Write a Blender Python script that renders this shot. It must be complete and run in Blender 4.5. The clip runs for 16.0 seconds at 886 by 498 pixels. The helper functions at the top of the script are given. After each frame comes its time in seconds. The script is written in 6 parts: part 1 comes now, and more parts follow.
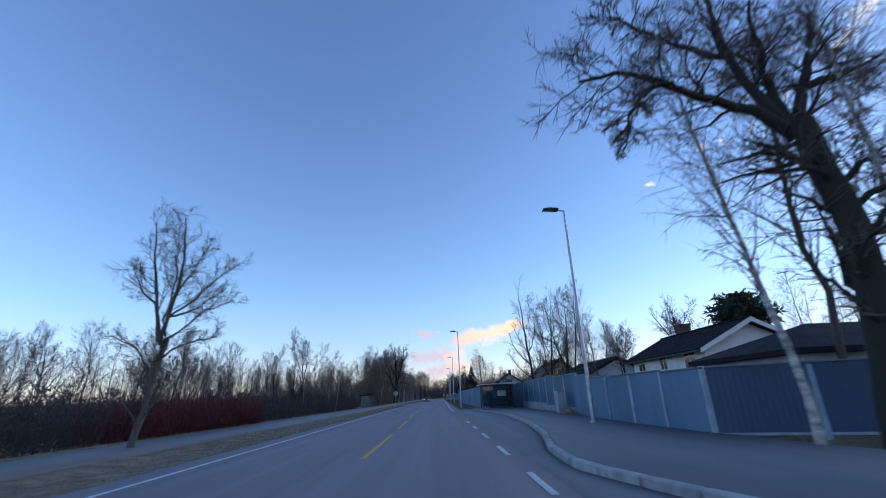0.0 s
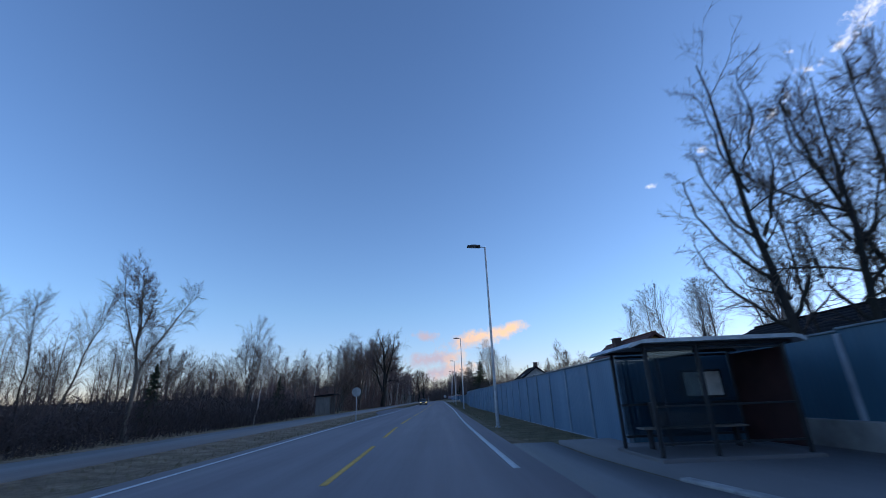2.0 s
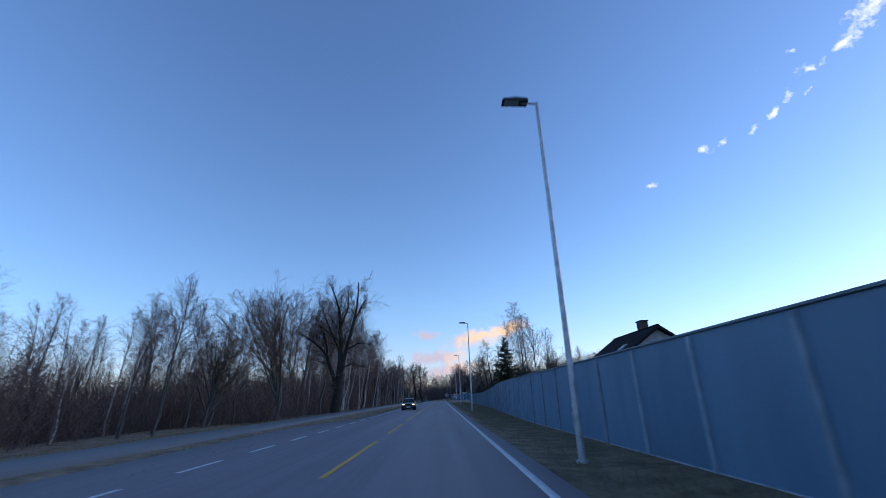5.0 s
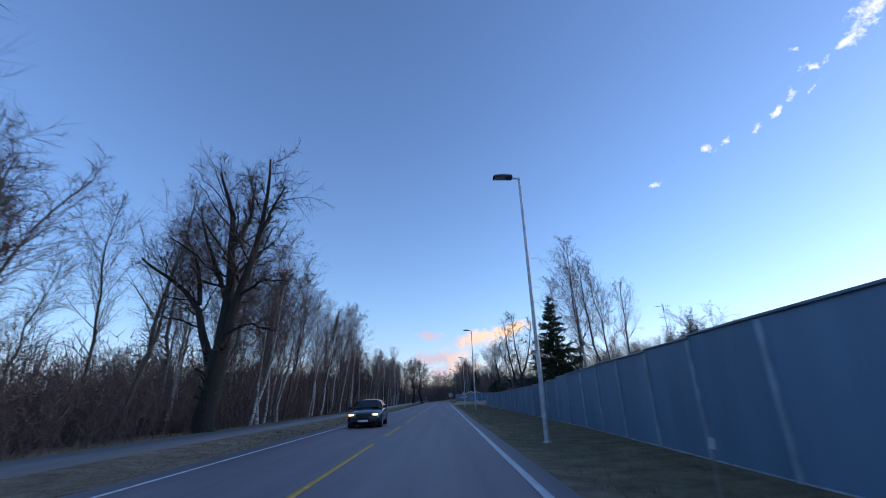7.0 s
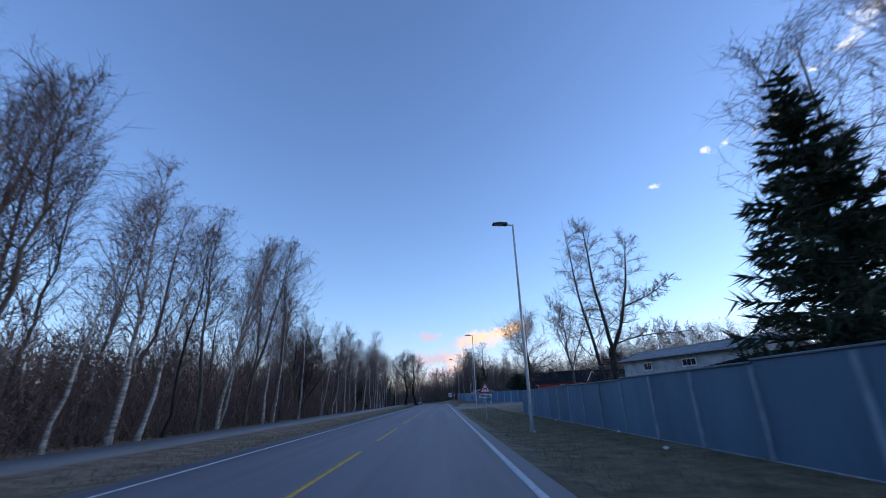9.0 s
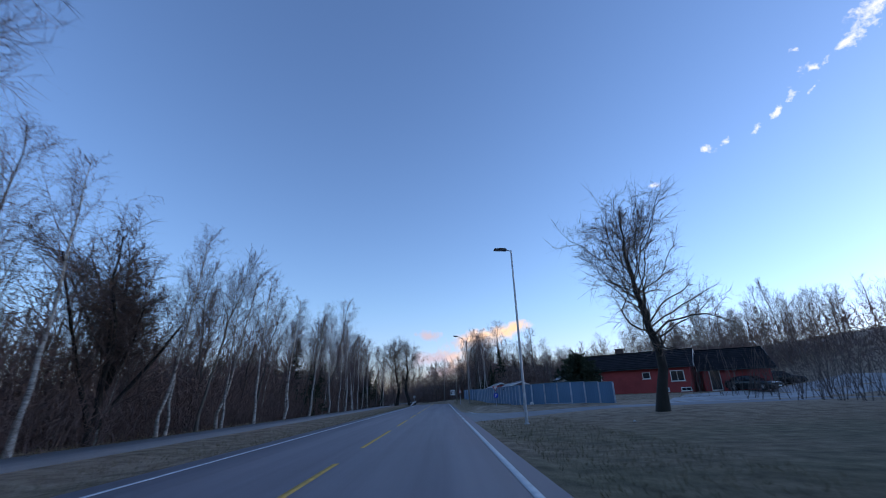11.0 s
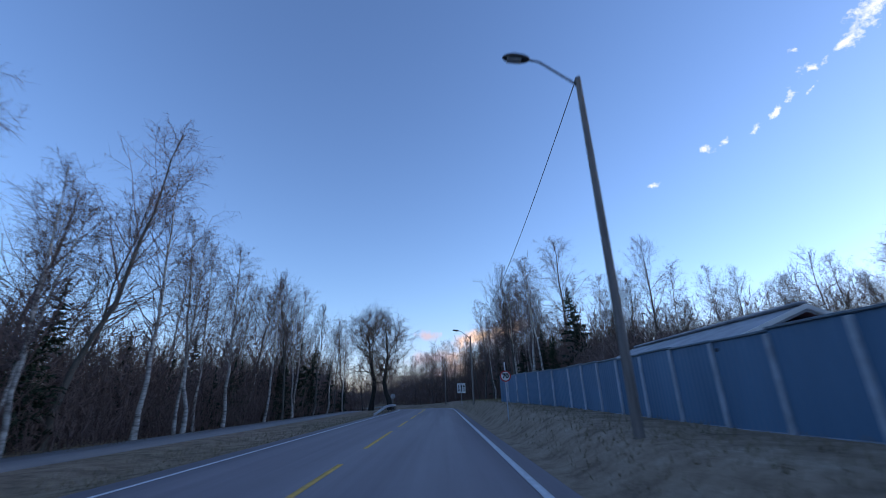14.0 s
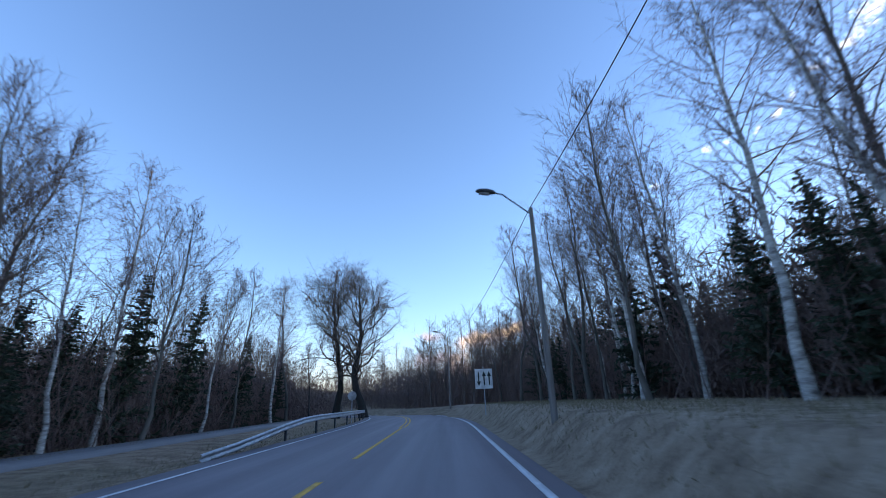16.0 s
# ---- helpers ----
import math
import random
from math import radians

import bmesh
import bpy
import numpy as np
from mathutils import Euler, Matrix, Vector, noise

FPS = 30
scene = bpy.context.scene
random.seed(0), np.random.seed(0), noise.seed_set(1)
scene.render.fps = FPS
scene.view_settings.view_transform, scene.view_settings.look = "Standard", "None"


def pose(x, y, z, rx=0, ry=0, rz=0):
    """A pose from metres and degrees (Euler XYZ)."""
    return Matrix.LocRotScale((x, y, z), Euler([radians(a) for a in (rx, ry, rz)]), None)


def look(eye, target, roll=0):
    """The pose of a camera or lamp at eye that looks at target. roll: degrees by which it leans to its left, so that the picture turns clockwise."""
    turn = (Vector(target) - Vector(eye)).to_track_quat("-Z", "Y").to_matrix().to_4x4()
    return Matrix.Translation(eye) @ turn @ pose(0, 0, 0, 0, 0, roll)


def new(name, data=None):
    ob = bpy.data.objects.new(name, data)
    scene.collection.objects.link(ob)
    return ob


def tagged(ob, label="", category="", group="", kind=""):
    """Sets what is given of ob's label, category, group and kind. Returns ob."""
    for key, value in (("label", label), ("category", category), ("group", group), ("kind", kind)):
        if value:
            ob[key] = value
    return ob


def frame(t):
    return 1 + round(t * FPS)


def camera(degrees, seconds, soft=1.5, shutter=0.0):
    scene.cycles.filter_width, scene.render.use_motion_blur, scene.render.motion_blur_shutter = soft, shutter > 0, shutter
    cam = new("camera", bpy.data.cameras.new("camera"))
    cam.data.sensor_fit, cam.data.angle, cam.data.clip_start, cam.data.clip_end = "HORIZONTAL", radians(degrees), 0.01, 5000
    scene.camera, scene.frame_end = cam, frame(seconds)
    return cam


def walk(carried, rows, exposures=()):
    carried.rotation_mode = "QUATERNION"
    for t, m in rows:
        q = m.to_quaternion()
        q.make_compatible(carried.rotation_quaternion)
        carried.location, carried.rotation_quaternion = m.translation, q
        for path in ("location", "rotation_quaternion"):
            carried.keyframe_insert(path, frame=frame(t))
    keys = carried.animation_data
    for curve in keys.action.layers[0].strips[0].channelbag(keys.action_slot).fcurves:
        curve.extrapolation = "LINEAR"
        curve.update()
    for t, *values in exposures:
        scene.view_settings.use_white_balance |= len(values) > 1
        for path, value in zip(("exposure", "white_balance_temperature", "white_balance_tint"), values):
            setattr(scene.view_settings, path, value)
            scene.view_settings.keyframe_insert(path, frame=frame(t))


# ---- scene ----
import itertools
# The drive: seconds, x, y, yaw (to the left), pitch (up), roll; the eye is 1.3 m above the road.
ROWS = [
    (0.0, 0.00, 0.00, -1.15, 19.09, -2.33),
    (0.5, 0.03, 8.09, -1.13, 19.08, -2.35),
    (1.0, 0.02, 16.19, -1.11, 19.14, -2.34),
    (1.5, -0.08, 24.36, -1.09, 19.27, -2.30),
    (2.0, -0.20, 32.50, -1.09, 19.32, -2.22),
    (2.5, -0.21, 40.48, -1.22, 19.23, -2.17),
    (3.0, -0.25, 48.84, -1.02, 19.36, -2.03),
    (3.5, -0.21, 57.12, -1.01, 19.32, -2.06),
    (4.0, -0.17, 65.41, -1.00, 19.29, -2.08),
    (4.5, -0.13, 73.69, -0.99, 19.25, -2.11),
    (5.0, -0.09, 81.97, -0.98, 19.22, -2.14),
    (5.5, -0.05, 90.26, -0.97, 19.18, -2.17),
    (6.0, 0.04, 98.52, -0.91, 19.17, -2.22),
    (6.5, 0.03, 106.74, -0.73, 19.17, -2.25),
    (7.0, 0.03, 115.05, -0.63, 19.30, -2.25),
    (7.5, 0.01, 123.50, -0.50, 19.46, -2.23),
    (8.0, 0.10, 132.08, -0.44, 19.44, -2.19),
    (8.5, 0.08, 140.49, -0.71, 19.27, -2.14),
    (9.0, 0.06, 148.88, -0.76, 19.39, -2.12),
    (9.5, 0.03, 157.28, -0.45, 19.50, -2.12),
    (10.0, 0.07, 165.79, -0.53, 19.42, -2.13),
    (10.5, 0.10, 174.22, -0.61, 19.34, -2.14),
    (11.0, 0.14, 182.64, -0.69, 19.26, -2.15),
    (11.5, 0.18, 191.07, -0.77, 19.18, -2.17),
    (12.0, 0.22, 199.42, -0.84, 19.11, -2.18),
    (12.5, 0.18, 207.57, -0.88, 19.23, -2.19),
    (13.0, 0.06, 215.55, -0.67, 19.24, -2.20),
    (13.5, 0.04, 223.49, -0.79, 19.26, -2.19),
    (14.0, 0.01, 231.53, -0.78, 19.28, -2.18),
    (14.5, 0.06, 239.00, -0.66, 19.43, -2.17),
    (15.0, 0.05, 246.57, -0.58, 19.45, -2.19),
    (15.5, 0.01, 254.19, -0.56, 19.46, -2.22),
    (16.0, -0.03, 261.83, -0.56, 19.44, -2.23)
]
EYE_HEIGHT = 1.3


def drive_pose(x, y, yaw, pitch, roll):
    a, p = radians(yaw), radians(pitch)
    eye = Vector((x, y, EYE_HEIGHT))
    return look(eye, eye + Vector((-math.sin(a) * math.cos(p), math.cos(a) * math.cos(p), math.sin(p))), roll)


cam = camera(92.2, 16.0, soft=0.75, shutter=0.2)
walk(cam, [(t, drive_pose(*r)) for t, *r in ROWS],
     exposures=[(0.0, 0.3, 6850, 12), (0.6, 0.1, 6600, 10), (1.2, -0.08, 6500, 9), (3.2, 0.0, 6500, 10), (5.5, 0.12, 6500, 10), (7.0, 0.2, 6800, 12), (9.0, 0.3, 6900, 13),
                (9.7, 0.22, 6900, 13), (11.8, 0.17, 6850, 12), (13.0, 0.18, 6750, 13), (14.0, 0.26, 6800, 13), (15.0, 0.38, 6850, 12), (16.0, 0.82, 7150, 9)])

# ---- sky and light: clear dusk, the sun just gone behind the trees ahead and to the right ----
SUN_AZIMUTH = 78.0
SUN_HEIGHT = 9.0


class Nodes:
    """A small helper that wires shader nodes."""

    def __init__(self, tree):
        self.tree = tree
        tree.nodes.clear()

    def add(self, kind, links=None, **values):
        node = self.tree.nodes.new(kind)
        for key, value in values.items():
            setattr(node, key, value)
        for key, value in (links or {}).items():
            if isinstance(value, bpy.types.NodeSocket):
                self.tree.links.new(value, node.inputs[key])
            else:
                node.inputs[key].default_value = value
        return node

    def math(self, op, a, b=0.0, c=0.0, clamp=False):
        return self.add("ShaderNodeMath", {0: a, 1: b, 2: c}, operation=op, use_clamp=clamp).outputs[0]

    def noise(self, vector, scale, detail=4.0, rough=0.55, distortion=0.0):
        return self.add("ShaderNodeTexNoise", {"Vector": vector, "Scale": scale, "Detail": detail, "Roughness": rough,
                                               "Distortion": distortion}).outputs["Fac"]

    def ramp(self, fac, stops):
        node = self.add("ShaderNodeValToRGB", {"Fac": fac})
        els = node.color_ramp.elements
        while len(els) < len(stops):
            els.new(0.5)
        for el, (pos, col) in zip(els, stops):
            el.position = pos
            el.color = (*col, 1.0) if len(col) == 3 else col
        return node.outputs["Color"]

    def mix(self, fac, a, b, blend="MIX"):
        node = self.add("ShaderNodeMix", data_type="RGBA", blend_type=blend)
        for sock, value in ((node.inputs[0], fac), (node.inputs[6], a), (node.inputs[7], b)):
            if isinstance(value, bpy.types.NodeSocket):
                self.tree.links.new(value, sock)
            else:
                sock.default_value = value if isinstance(value, float) else (*value, 1.0)
        return node.outputs[2]


def build_world():
    world = bpy.data.worlds.new("dusk_sky")
    scene.world = world
    world.use_nodes = True
    n = Nodes(world.node_tree)
    sky = n.add("ShaderNodeTexSky", sky_type="NISHITA", sun_disc=False, sun_elevation=radians(SUN_HEIGHT),
                sun_rotation=radians(SUN_AZIMUTH), air_density=1.0, dust_density=0.3, ozone_density=3.0)
    way = n.add("ShaderNodeTexCoord").outputs["Generated"]
    xyz = n.add("ShaderNodeSeparateXYZ", {0: way})
    azimuth = n.math("MULTIPLY", n.math("ARCTAN2", xyz.outputs[0], xyz.outputs[1]), 180 / math.pi)
    height = n.math("MULTIPLY", n.math("ARCSINE", xyz.outputs[2]), 180 / math.pi)
    # wisps of cloud: azimuth, height, half width, half height, slant, in degrees
    puffs = PUFFS
    banks = BANKS
    grain = n.noise(way, 34.0, 6.0, 0.65)
    fine = n.noise(way, 90.0, 5.0, 0.65)

    def cover(list_of, ragged):
        total = None
        for a, h, wa, wh, slant in list_of:
            da = n.math("SUBTRACT", azimuth, a)
            dh = n.math("SUBTRACT", n.math("SUBTRACT", height, h), n.math("MULTIPLY", da, slant))
            r = n.math("SQRT", n.math("ADD", n.math("POWER", n.math("DIVIDE", da, wa), 2.0), n.math("POWER", n.math("DIVIDE", dh, wh), 2.0)))
            part_of = n.math("SUBTRACT", 1.0, r)
            total = part_of if total is None else n.math("MAXIMUM", total, part_of)
        rough = n.math("ADD", n.math("MULTIPLY", n.math("SUBTRACT", grain, 0.5), ragged), n.math("MULTIPLY", n.math("SUBTRACT", fine, 0.5), ragged * 0.6))
        return n.math("ADD", total, rough)

    white = n.add("ShaderNodeMapRange", {0: cover(puffs, 3.6), 1: 0.25, 2: 1.5, 3: 0.0, 4: 0.8}).outputs[0]
    warm = n.add("ShaderNodeMapRange", {0: cover(banks, 1.7), 1: -0.05, 2: 0.7, 3: 0.0, 4: 0.95}).outputs[0]
    glow = n.add("ShaderNodeMapRange", {0: n.math("ADD", azimuth, n.math("MULTIPLY", n.math("SUBTRACT", grain, 0.5), 10.0)), 1: 0.0, 2: 6.0}).outputs[0]
    bank_colour = n.mix(glow, (0.50, 0.45, 0.56), (1.0, 0.66, 0.42))
    blue = n.mix(1.0, sky.outputs[0], SKY_TINT, "MULTIPLY")
    low = n.add("ShaderNodeMapRange", {0: height, 1: 0.0, 2: 11.0, 3: 0.9, 4: 0.0}).outputs[0]
    blue = n.mix(low, blue, n.mix(1.0, blue, (1.02, 0.90, 1.10), "MULTIPLY"))
    colour = n.mix(white, blue, tuple(CLOUD * c for c in (0.95, 0.92, 0.95)))
    colour = n.mix(warm, colour, n.mix(1.0, bank_colour, (CLOUD * 0.8,) * 3, "MULTIPLY"))
    n.add("ShaderNodeOutputWorld", {0: n.add("ShaderNodeBackground", {0: colour, 1: SKY_STRENGTH}).outputs[0]})


SKY_TINT = (0.98, 1.0, 1.21)
SKY_STRENGTH = 0.25
CLOUD = 6.0
# wisps and low banks of cloud: azimuth, height, half width, half height, slant, in degrees
PUFFS = ((53.4, 32.6, 2.6, 1.5, 0.5), (51.2, 31.2, 1.8, 0.4, 0.35), (47.9, 30.3, 1.4, 0.65, -0.1), (45.5, 28.8, 0.7, 0.8, 0.4), (43.8, 27.5, 0.8, 0.5, 0.6),
         (41.6, 26.5, 0.9, 0.6, 0.5), (38.4, 26.3, 0.6, 0.4, 0.2), (36.3, 26.2, 0.9, 0.5, -0.2), (30.0, 23.7, 0.9, 0.4, 0.0), (47.1, 32.6, 0.6, 0.3, 0.0), (47.6, 28.6, 0.8, 0.25, 0.6))
BANKS = ((5.0, 7.3, 5.0, 1.35, 0.14), (9.0, 8.1, 3.0, 1.0, 0.2), (-1.6, 7.8, 1.8, 0.75, -0.12), (-0.5, 4.9, 4.6, 1.05, 0.06), (1.5, 3.4, 4.8, 1.1, 0.1))
build_world()

lamp_data = bpy.data.lights.new("sun", "SUN")
lamp_data.energy, lamp_data.angle, lamp_data.color = 0.25, radians(12), (1.0, 0.82, 0.68)
sun = new("sun", lamp_data)
sun.matrix_world = look((60, 40, 30), (60 - math.sin(radians(SUN_AZIMUTH)), 40 - math.cos(radians(SUN_AZIMUTH)), 30 - 0.08))


# ---- materials ----
def material(name, colour, rough=0.8, metal=0.0, vary=0.25, scale=3.0, fine=40.0, bump=0.3, second=None, coat=0.0, specular=0.5, stretch=(1, 1, 1), per_object=0.0, spots=0.0):
    """A surface with stains at two scales, grain and relief. second: a colour that the large stains go towards."""
    m = bpy.data.materials.new(name)
    m.use_nodes = True
    n = Nodes(m.node_tree)
    where = n.add("ShaderNodeNewGeometry").outputs["Position"]
    if stretch != (1, 1, 1):
        where = n.add("ShaderNodeMapping", {"Vector": where, "Scale": stretch}).outputs[0]
    big, small = n.noise(where, scale, 5.0, 0.6), n.noise(where, fine, 3.0, 0.6)
    second = second or tuple(c * 0.6 for c in colour)
    fac = n.add("ShaderNodeMapRange", {0: big, 1: 0.35, 2: 0.68}).outputs[0]
    col = n.mix(fac, colour, second)
    level = n.math("ADD", 1.0 - vary / 2, n.math("MULTIPLY", small, vary))
    if per_object:
        rand = n.add("ShaderNodeObjectInfo").outputs["Random"]
        level = n.math("MULTIPLY", level, n.math("ADD", 1.0 - per_object / 2, n.math("MULTIPLY", rand, per_object)))
    grey = n.add("ShaderNodeCombineColor", {0: level, 1: level, 2: level}).outputs[0]
    col = n.mix(1.0, col, grey, "MULTIPLY")
    relief = n.add("ShaderNodeBump", {"Strength": bump, "Distance": 0.02, "Height": n.math("ADD", small, n.math("MULTIPLY", big, 0.5))}).outputs[0]
    bsdf = n.add("ShaderNodeBsdfPrincipled", {"Base Color": col, "Metallic": metal, "Normal": relief, "Coat Weight": coat, "Specular IOR Level": specular,
                                              "Roughness": n.math("ADD", rough - 0.08, n.math("MULTIPLY", big, 0.16), clamp=True)})
    n.add("ShaderNodeOutputMaterial", {0: bsdf.outputs[0]})
    return m


def glass_material(name, tint=(0.9, 0.95, 1.0), alpha=0.25, rough=0.03):
    m = bpy.data.materials.new(name)
    m.use_nodes = True
    n = Nodes(m.node_tree)
    glossy = n.add("ShaderNodeBsdfGlossy", {"Color": (0.9, 0.95, 1, 1), "Roughness": rough})
    clear = n.add("ShaderNodeBsdfTransparent", {"Color": (*tint, 1)})
    fres = n.add("ShaderNodeFresnel", {"IOR": 1.5}).outputs[0]
    body = n.add("ShaderNodeMixShader", {0: n.math("ADD", fres, alpha, clamp=True), 1: clear.outputs[0], 2: glossy.outputs[0]})
    n.add("ShaderNodeOutputMaterial", {0: body.outputs[0]})
    return m


def lit_material(name, colour, strength):
    m = bpy.data.materials.new(name)
    m.use_nodes = True
    n = Nodes(m.node_tree)
    n.add("ShaderNodeOutputMaterial", {0: n.add("ShaderNodeEmission", {0: (*colour, 1), 1: strength}).outputs[0]})
    return m


def ground_material():
    """Dry winter grass, moss and leaf litter."""
    m = bpy.data.materials.new("winter_ground")
    m.use_nodes = True
    n = Nodes(m.node_tree)
    where = n.add("ShaderNodeNewGeometry").outputs["Position"]
    big, mid, small = n.noise(where, 0.12, 5.0), n.noise(where, 1.4, 6.0, 0.7), n.noise(where, 22.0, 4.0, 0.7)
    dry = n.ramp(mid, [(0.3, (0.145, 0.096, 0.064)), (0.5, (0.300, 0.208, 0.142)), (0.7, (0.430, 0.318, 0.222))])
    green = n.ramp(mid, [(0.3, (0.058, 0.060, 0.029)), (0.55, (0.130, 0.130, 0.062)), (0.75, (0.221, 0.202, 0.111))])
    x = n.add("ShaderNodeSeparateXYZ", {0: where}).outputs[0]
    side = n.add("ShaderNodeMapRange", {0: n.math("ADD", x, n.math("MULTIPLY", big, 6.0)), 1: 3.0, 2: 6.0}).outputs[0]
    along = n.add("ShaderNodeSeparateXYZ", {0: where}).outputs[1]
    side = n.math("MULTIPLY", side, n.add("ShaderNodeMapRange", {0: n.math("ADD", along, n.math("MULTIPLY", big, 16.0)), 1: 222.0, 2: 200.0}).outputs[0])
    patch = n.add("ShaderNodeMapRange", {0: big, 1: 0.4, 2: 0.6}).outputs[0]
    col = n.mix(n.math("MULTIPLY", n.math("ADD", n.math("MULTIPLY", side, 0.5), n.math("MULTIPLY", patch, 0.35)), 0.75), dry, green)
    straw = n.ramp(mid, [(0.3, (0.18, 0.130, 0.092)), (0.5, (0.37, 0.272, 0.190)), (0.7, (0.49, 0.38, 0.28))])
    open_ = n.math("MULTIPLY", n.add("ShaderNodeMapRange", {0: n.math("ADD", along, n.math("MULTIPLY", big, 10.0)), 1: 206.0, 2: 226.0}).outputs[0], n.add("ShaderNodeMapRange", {0: x, 1: 0.0, 2: 3.0}).outputs[0])
    col = n.mix(n.math("MULTIPLY", open_, 0.9), col, straw)
    level = n.math("ADD", 0.6, n.math("MULTIPLY", small, 0.8))
    col = n.mix(1.0, col, n.add("ShaderNodeCombineColor", {0: level, 1: level, 2: level}).outputs[0], "MULTIPLY")
    relief = n.add("ShaderNodeBump", {"Strength": 0.9, "Distance": 0.06, "Height": n.math("ADD", small, mid)}).outputs[0]
    n.add("ShaderNodeOutputMaterial", {0: n.add("ShaderNodeBsdfPrincipled", {"Base Color": col, "Roughness": 0.95, "Normal": relief, "Specular IOR Level": 0.2}).outputs[0]})
    return m


def asphalt_material(name, tone, tracks=True):
    """Worn asphalt: fine stone grain, long faint wheel tracks and patches."""
    m = bpy.data.materials.new(name)
    m.use_nodes = True
    n = Nodes(m.node_tree)
    where = n.add("ShaderNodeNewGeometry").outputs["Position"]
    long_ = n.noise(n.add("ShaderNodeMapping", {"Vector": where, "Scale": (1.3, 0.03, 1.0)}).outputs[0], 1.0, 4.0, 0.6)
    big, grain = n.noise(where, 0.35, 5.0, 0.65), n.noise(where, 160.0, 2.0, 0.7)
    level = n.math("ADD", 0.55, n.math("ADD", n.math("MULTIPLY", long_, 0.55 if tracks else 0.2), n.math("ADD", n.math("MULTIPLY", big, 0.25), n.math("MULTIPLY", grain, 0.28))))
    col = n.mix(1.0, tone, n.add("ShaderNodeCombineColor", {0: level, 1: level, 2: level}).outputs[0], "MULTIPLY")
    relief = n.add("ShaderNodeBump", {"Strength": 0.35, "Distance": 0.006, "Height": grain}).outputs[0]
    rough = n.math("SUBTRACT", 0.78, n.math("MULTIPLY", long_, 0.3))
    n.add("ShaderNodeOutputMaterial", {0: n.add("ShaderNodeBsdfPrincipled", {"Base Color": col, "Roughness": rough, "Normal": relief}).outputs[0]})
    return m


GROUND = ground_material()
ASPHALT = asphalt_material("road_asphalt", (0.180, 0.144, 0.153))
BAY_ASPHALT = asphalt_material("old_asphalt", (0.180, 0.172, 0.176), False)
PATH_ASPHALT = asphalt_material("path_asphalt", (0.20, 0.18, 0.172), False)
SIDE_ASPHALT = asphalt_material("side_road_asphalt", (0.235, 0.226, 0.221), False)
GRAVEL = material("gravel_track", (0.46, 0.45, 0.44), 0.95, fine=60, bump=0.8, scale=1.0)
KERB = material("granite_kerb", (0.42, 0.41, 0.40), 0.85, fine=90, bump=0.4, per_object=0.25)
CONCRETE = material("cast_concrete", (0.36, 0.35, 0.34), 0.9, fine=50, bump=0.3, scale=1.5)
WHITE_PAINT = material("white_road_paint", (0.72, 0.72, 0.72), 0.7, fine=120, vary=0.35, scale=6.0, second=(0.5, 0.5, 0.5))
YELLOW_PAINT = material("yellow_road_paint", (0.85, 0.47, 0.07), 0.7, fine=120, vary=0.35, scale=6.0, second=(0.5, 0.28, 0.07))
FENCE_BLUE = material("blue_grey_fence_sheet", (0.085, 0.185, 0.295), 0.5, fine=30, vary=0.12, scale=0.8, bump=0.08, second=(0.062, 0.140, 0.228), stretch=(1, 1, 0.25), per_object=0.14)
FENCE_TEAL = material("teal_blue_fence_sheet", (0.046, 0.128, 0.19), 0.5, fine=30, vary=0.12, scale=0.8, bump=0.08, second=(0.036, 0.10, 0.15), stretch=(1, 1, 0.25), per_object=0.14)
FENCE_GREY = material("faded_blue_fence_sheet", (0.132, 0.238, 0.345), 0.5, fine=30, vary=0.14, scale=0.8, bump=0.08, second=(0.098, 0.182, 0.272), stretch=(1, 1, 0.25), per_object=0.14)
FENCE_DULL = material("dull_slate_blue_fence_sheet", (0.112, 0.208, 0.302), 0.55, fine=30, vary=0.14, scale=0.8, bump=0.08, second=(0.082, 0.155, 0.228), stretch=(1, 1, 0.25), per_object=0.14)
FENCE_POST = material("pale_fence_post", (0.36, 0.43, 0.50), 0.5, fine=30, vary=0.15, scale=2, bump=0.1, per_object=0.4)
# fence blue darkened for the garden's end: the shade on it is in the colour
FENCE_SHADED = material("shaded_fence_sheet", (0.035, 0.075, 0.14), 0.5, fine=30, vary=0.14, scale=0.8, bump=0.08, second=(0.026, 0.058, 0.11), stretch=(1, 1, 0.25), per_object=0.14)
FADED_POST = material("faded_fence_post", (0.25, 0.34, 0.42), 0.5, fine=30, vary=0.15, scale=2, bump=0.1, per_object=0.4)
FENCE_CAP = material("fence_cap", (0.16, 0.22, 0.26), 0.45, fine=30, vary=0.15, scale=2, bump=0.1)
STEEL = material("galvanised_steel", (0.52, 0.55, 0.58), 0.45, metal=0.5, fine=25, vary=0.2, scale=4, bump=0.05)
DARK_STEEL = material("dark_steel", (0.035, 0.038, 0.042), 0.45, metal=0.3, fine=25, vary=0.2, scale=4, bump=0.05)
LAMP_GREY = material("lamp_head_grey", (0.06, 0.062, 0.066), 0.5, metal=0.3, fine=25, vary=0.2, scale=4, bump=0.05)
LENS_GREY = material("unlit_lamp_lens", (0.5, 0.52, 0.52), 0.25, fine=25, vary=0.1, scale=4, bump=0.02)
POLE_WOOD = material("weathered_pole_wood", (0.24, 0.21, 0.19), 0.9, fine=20, vary=0.4, scale=2, stretch=(8, 8, 0.5))
BARK = material("dark_bark", (0.034, 0.027, 0.025), 0.95, fine=18, vary=0.6, scale=3, bump=0.9, stretch=(1, 1, 0.3), second=(0.024, 0.025, 0.019), per_object=0.3)
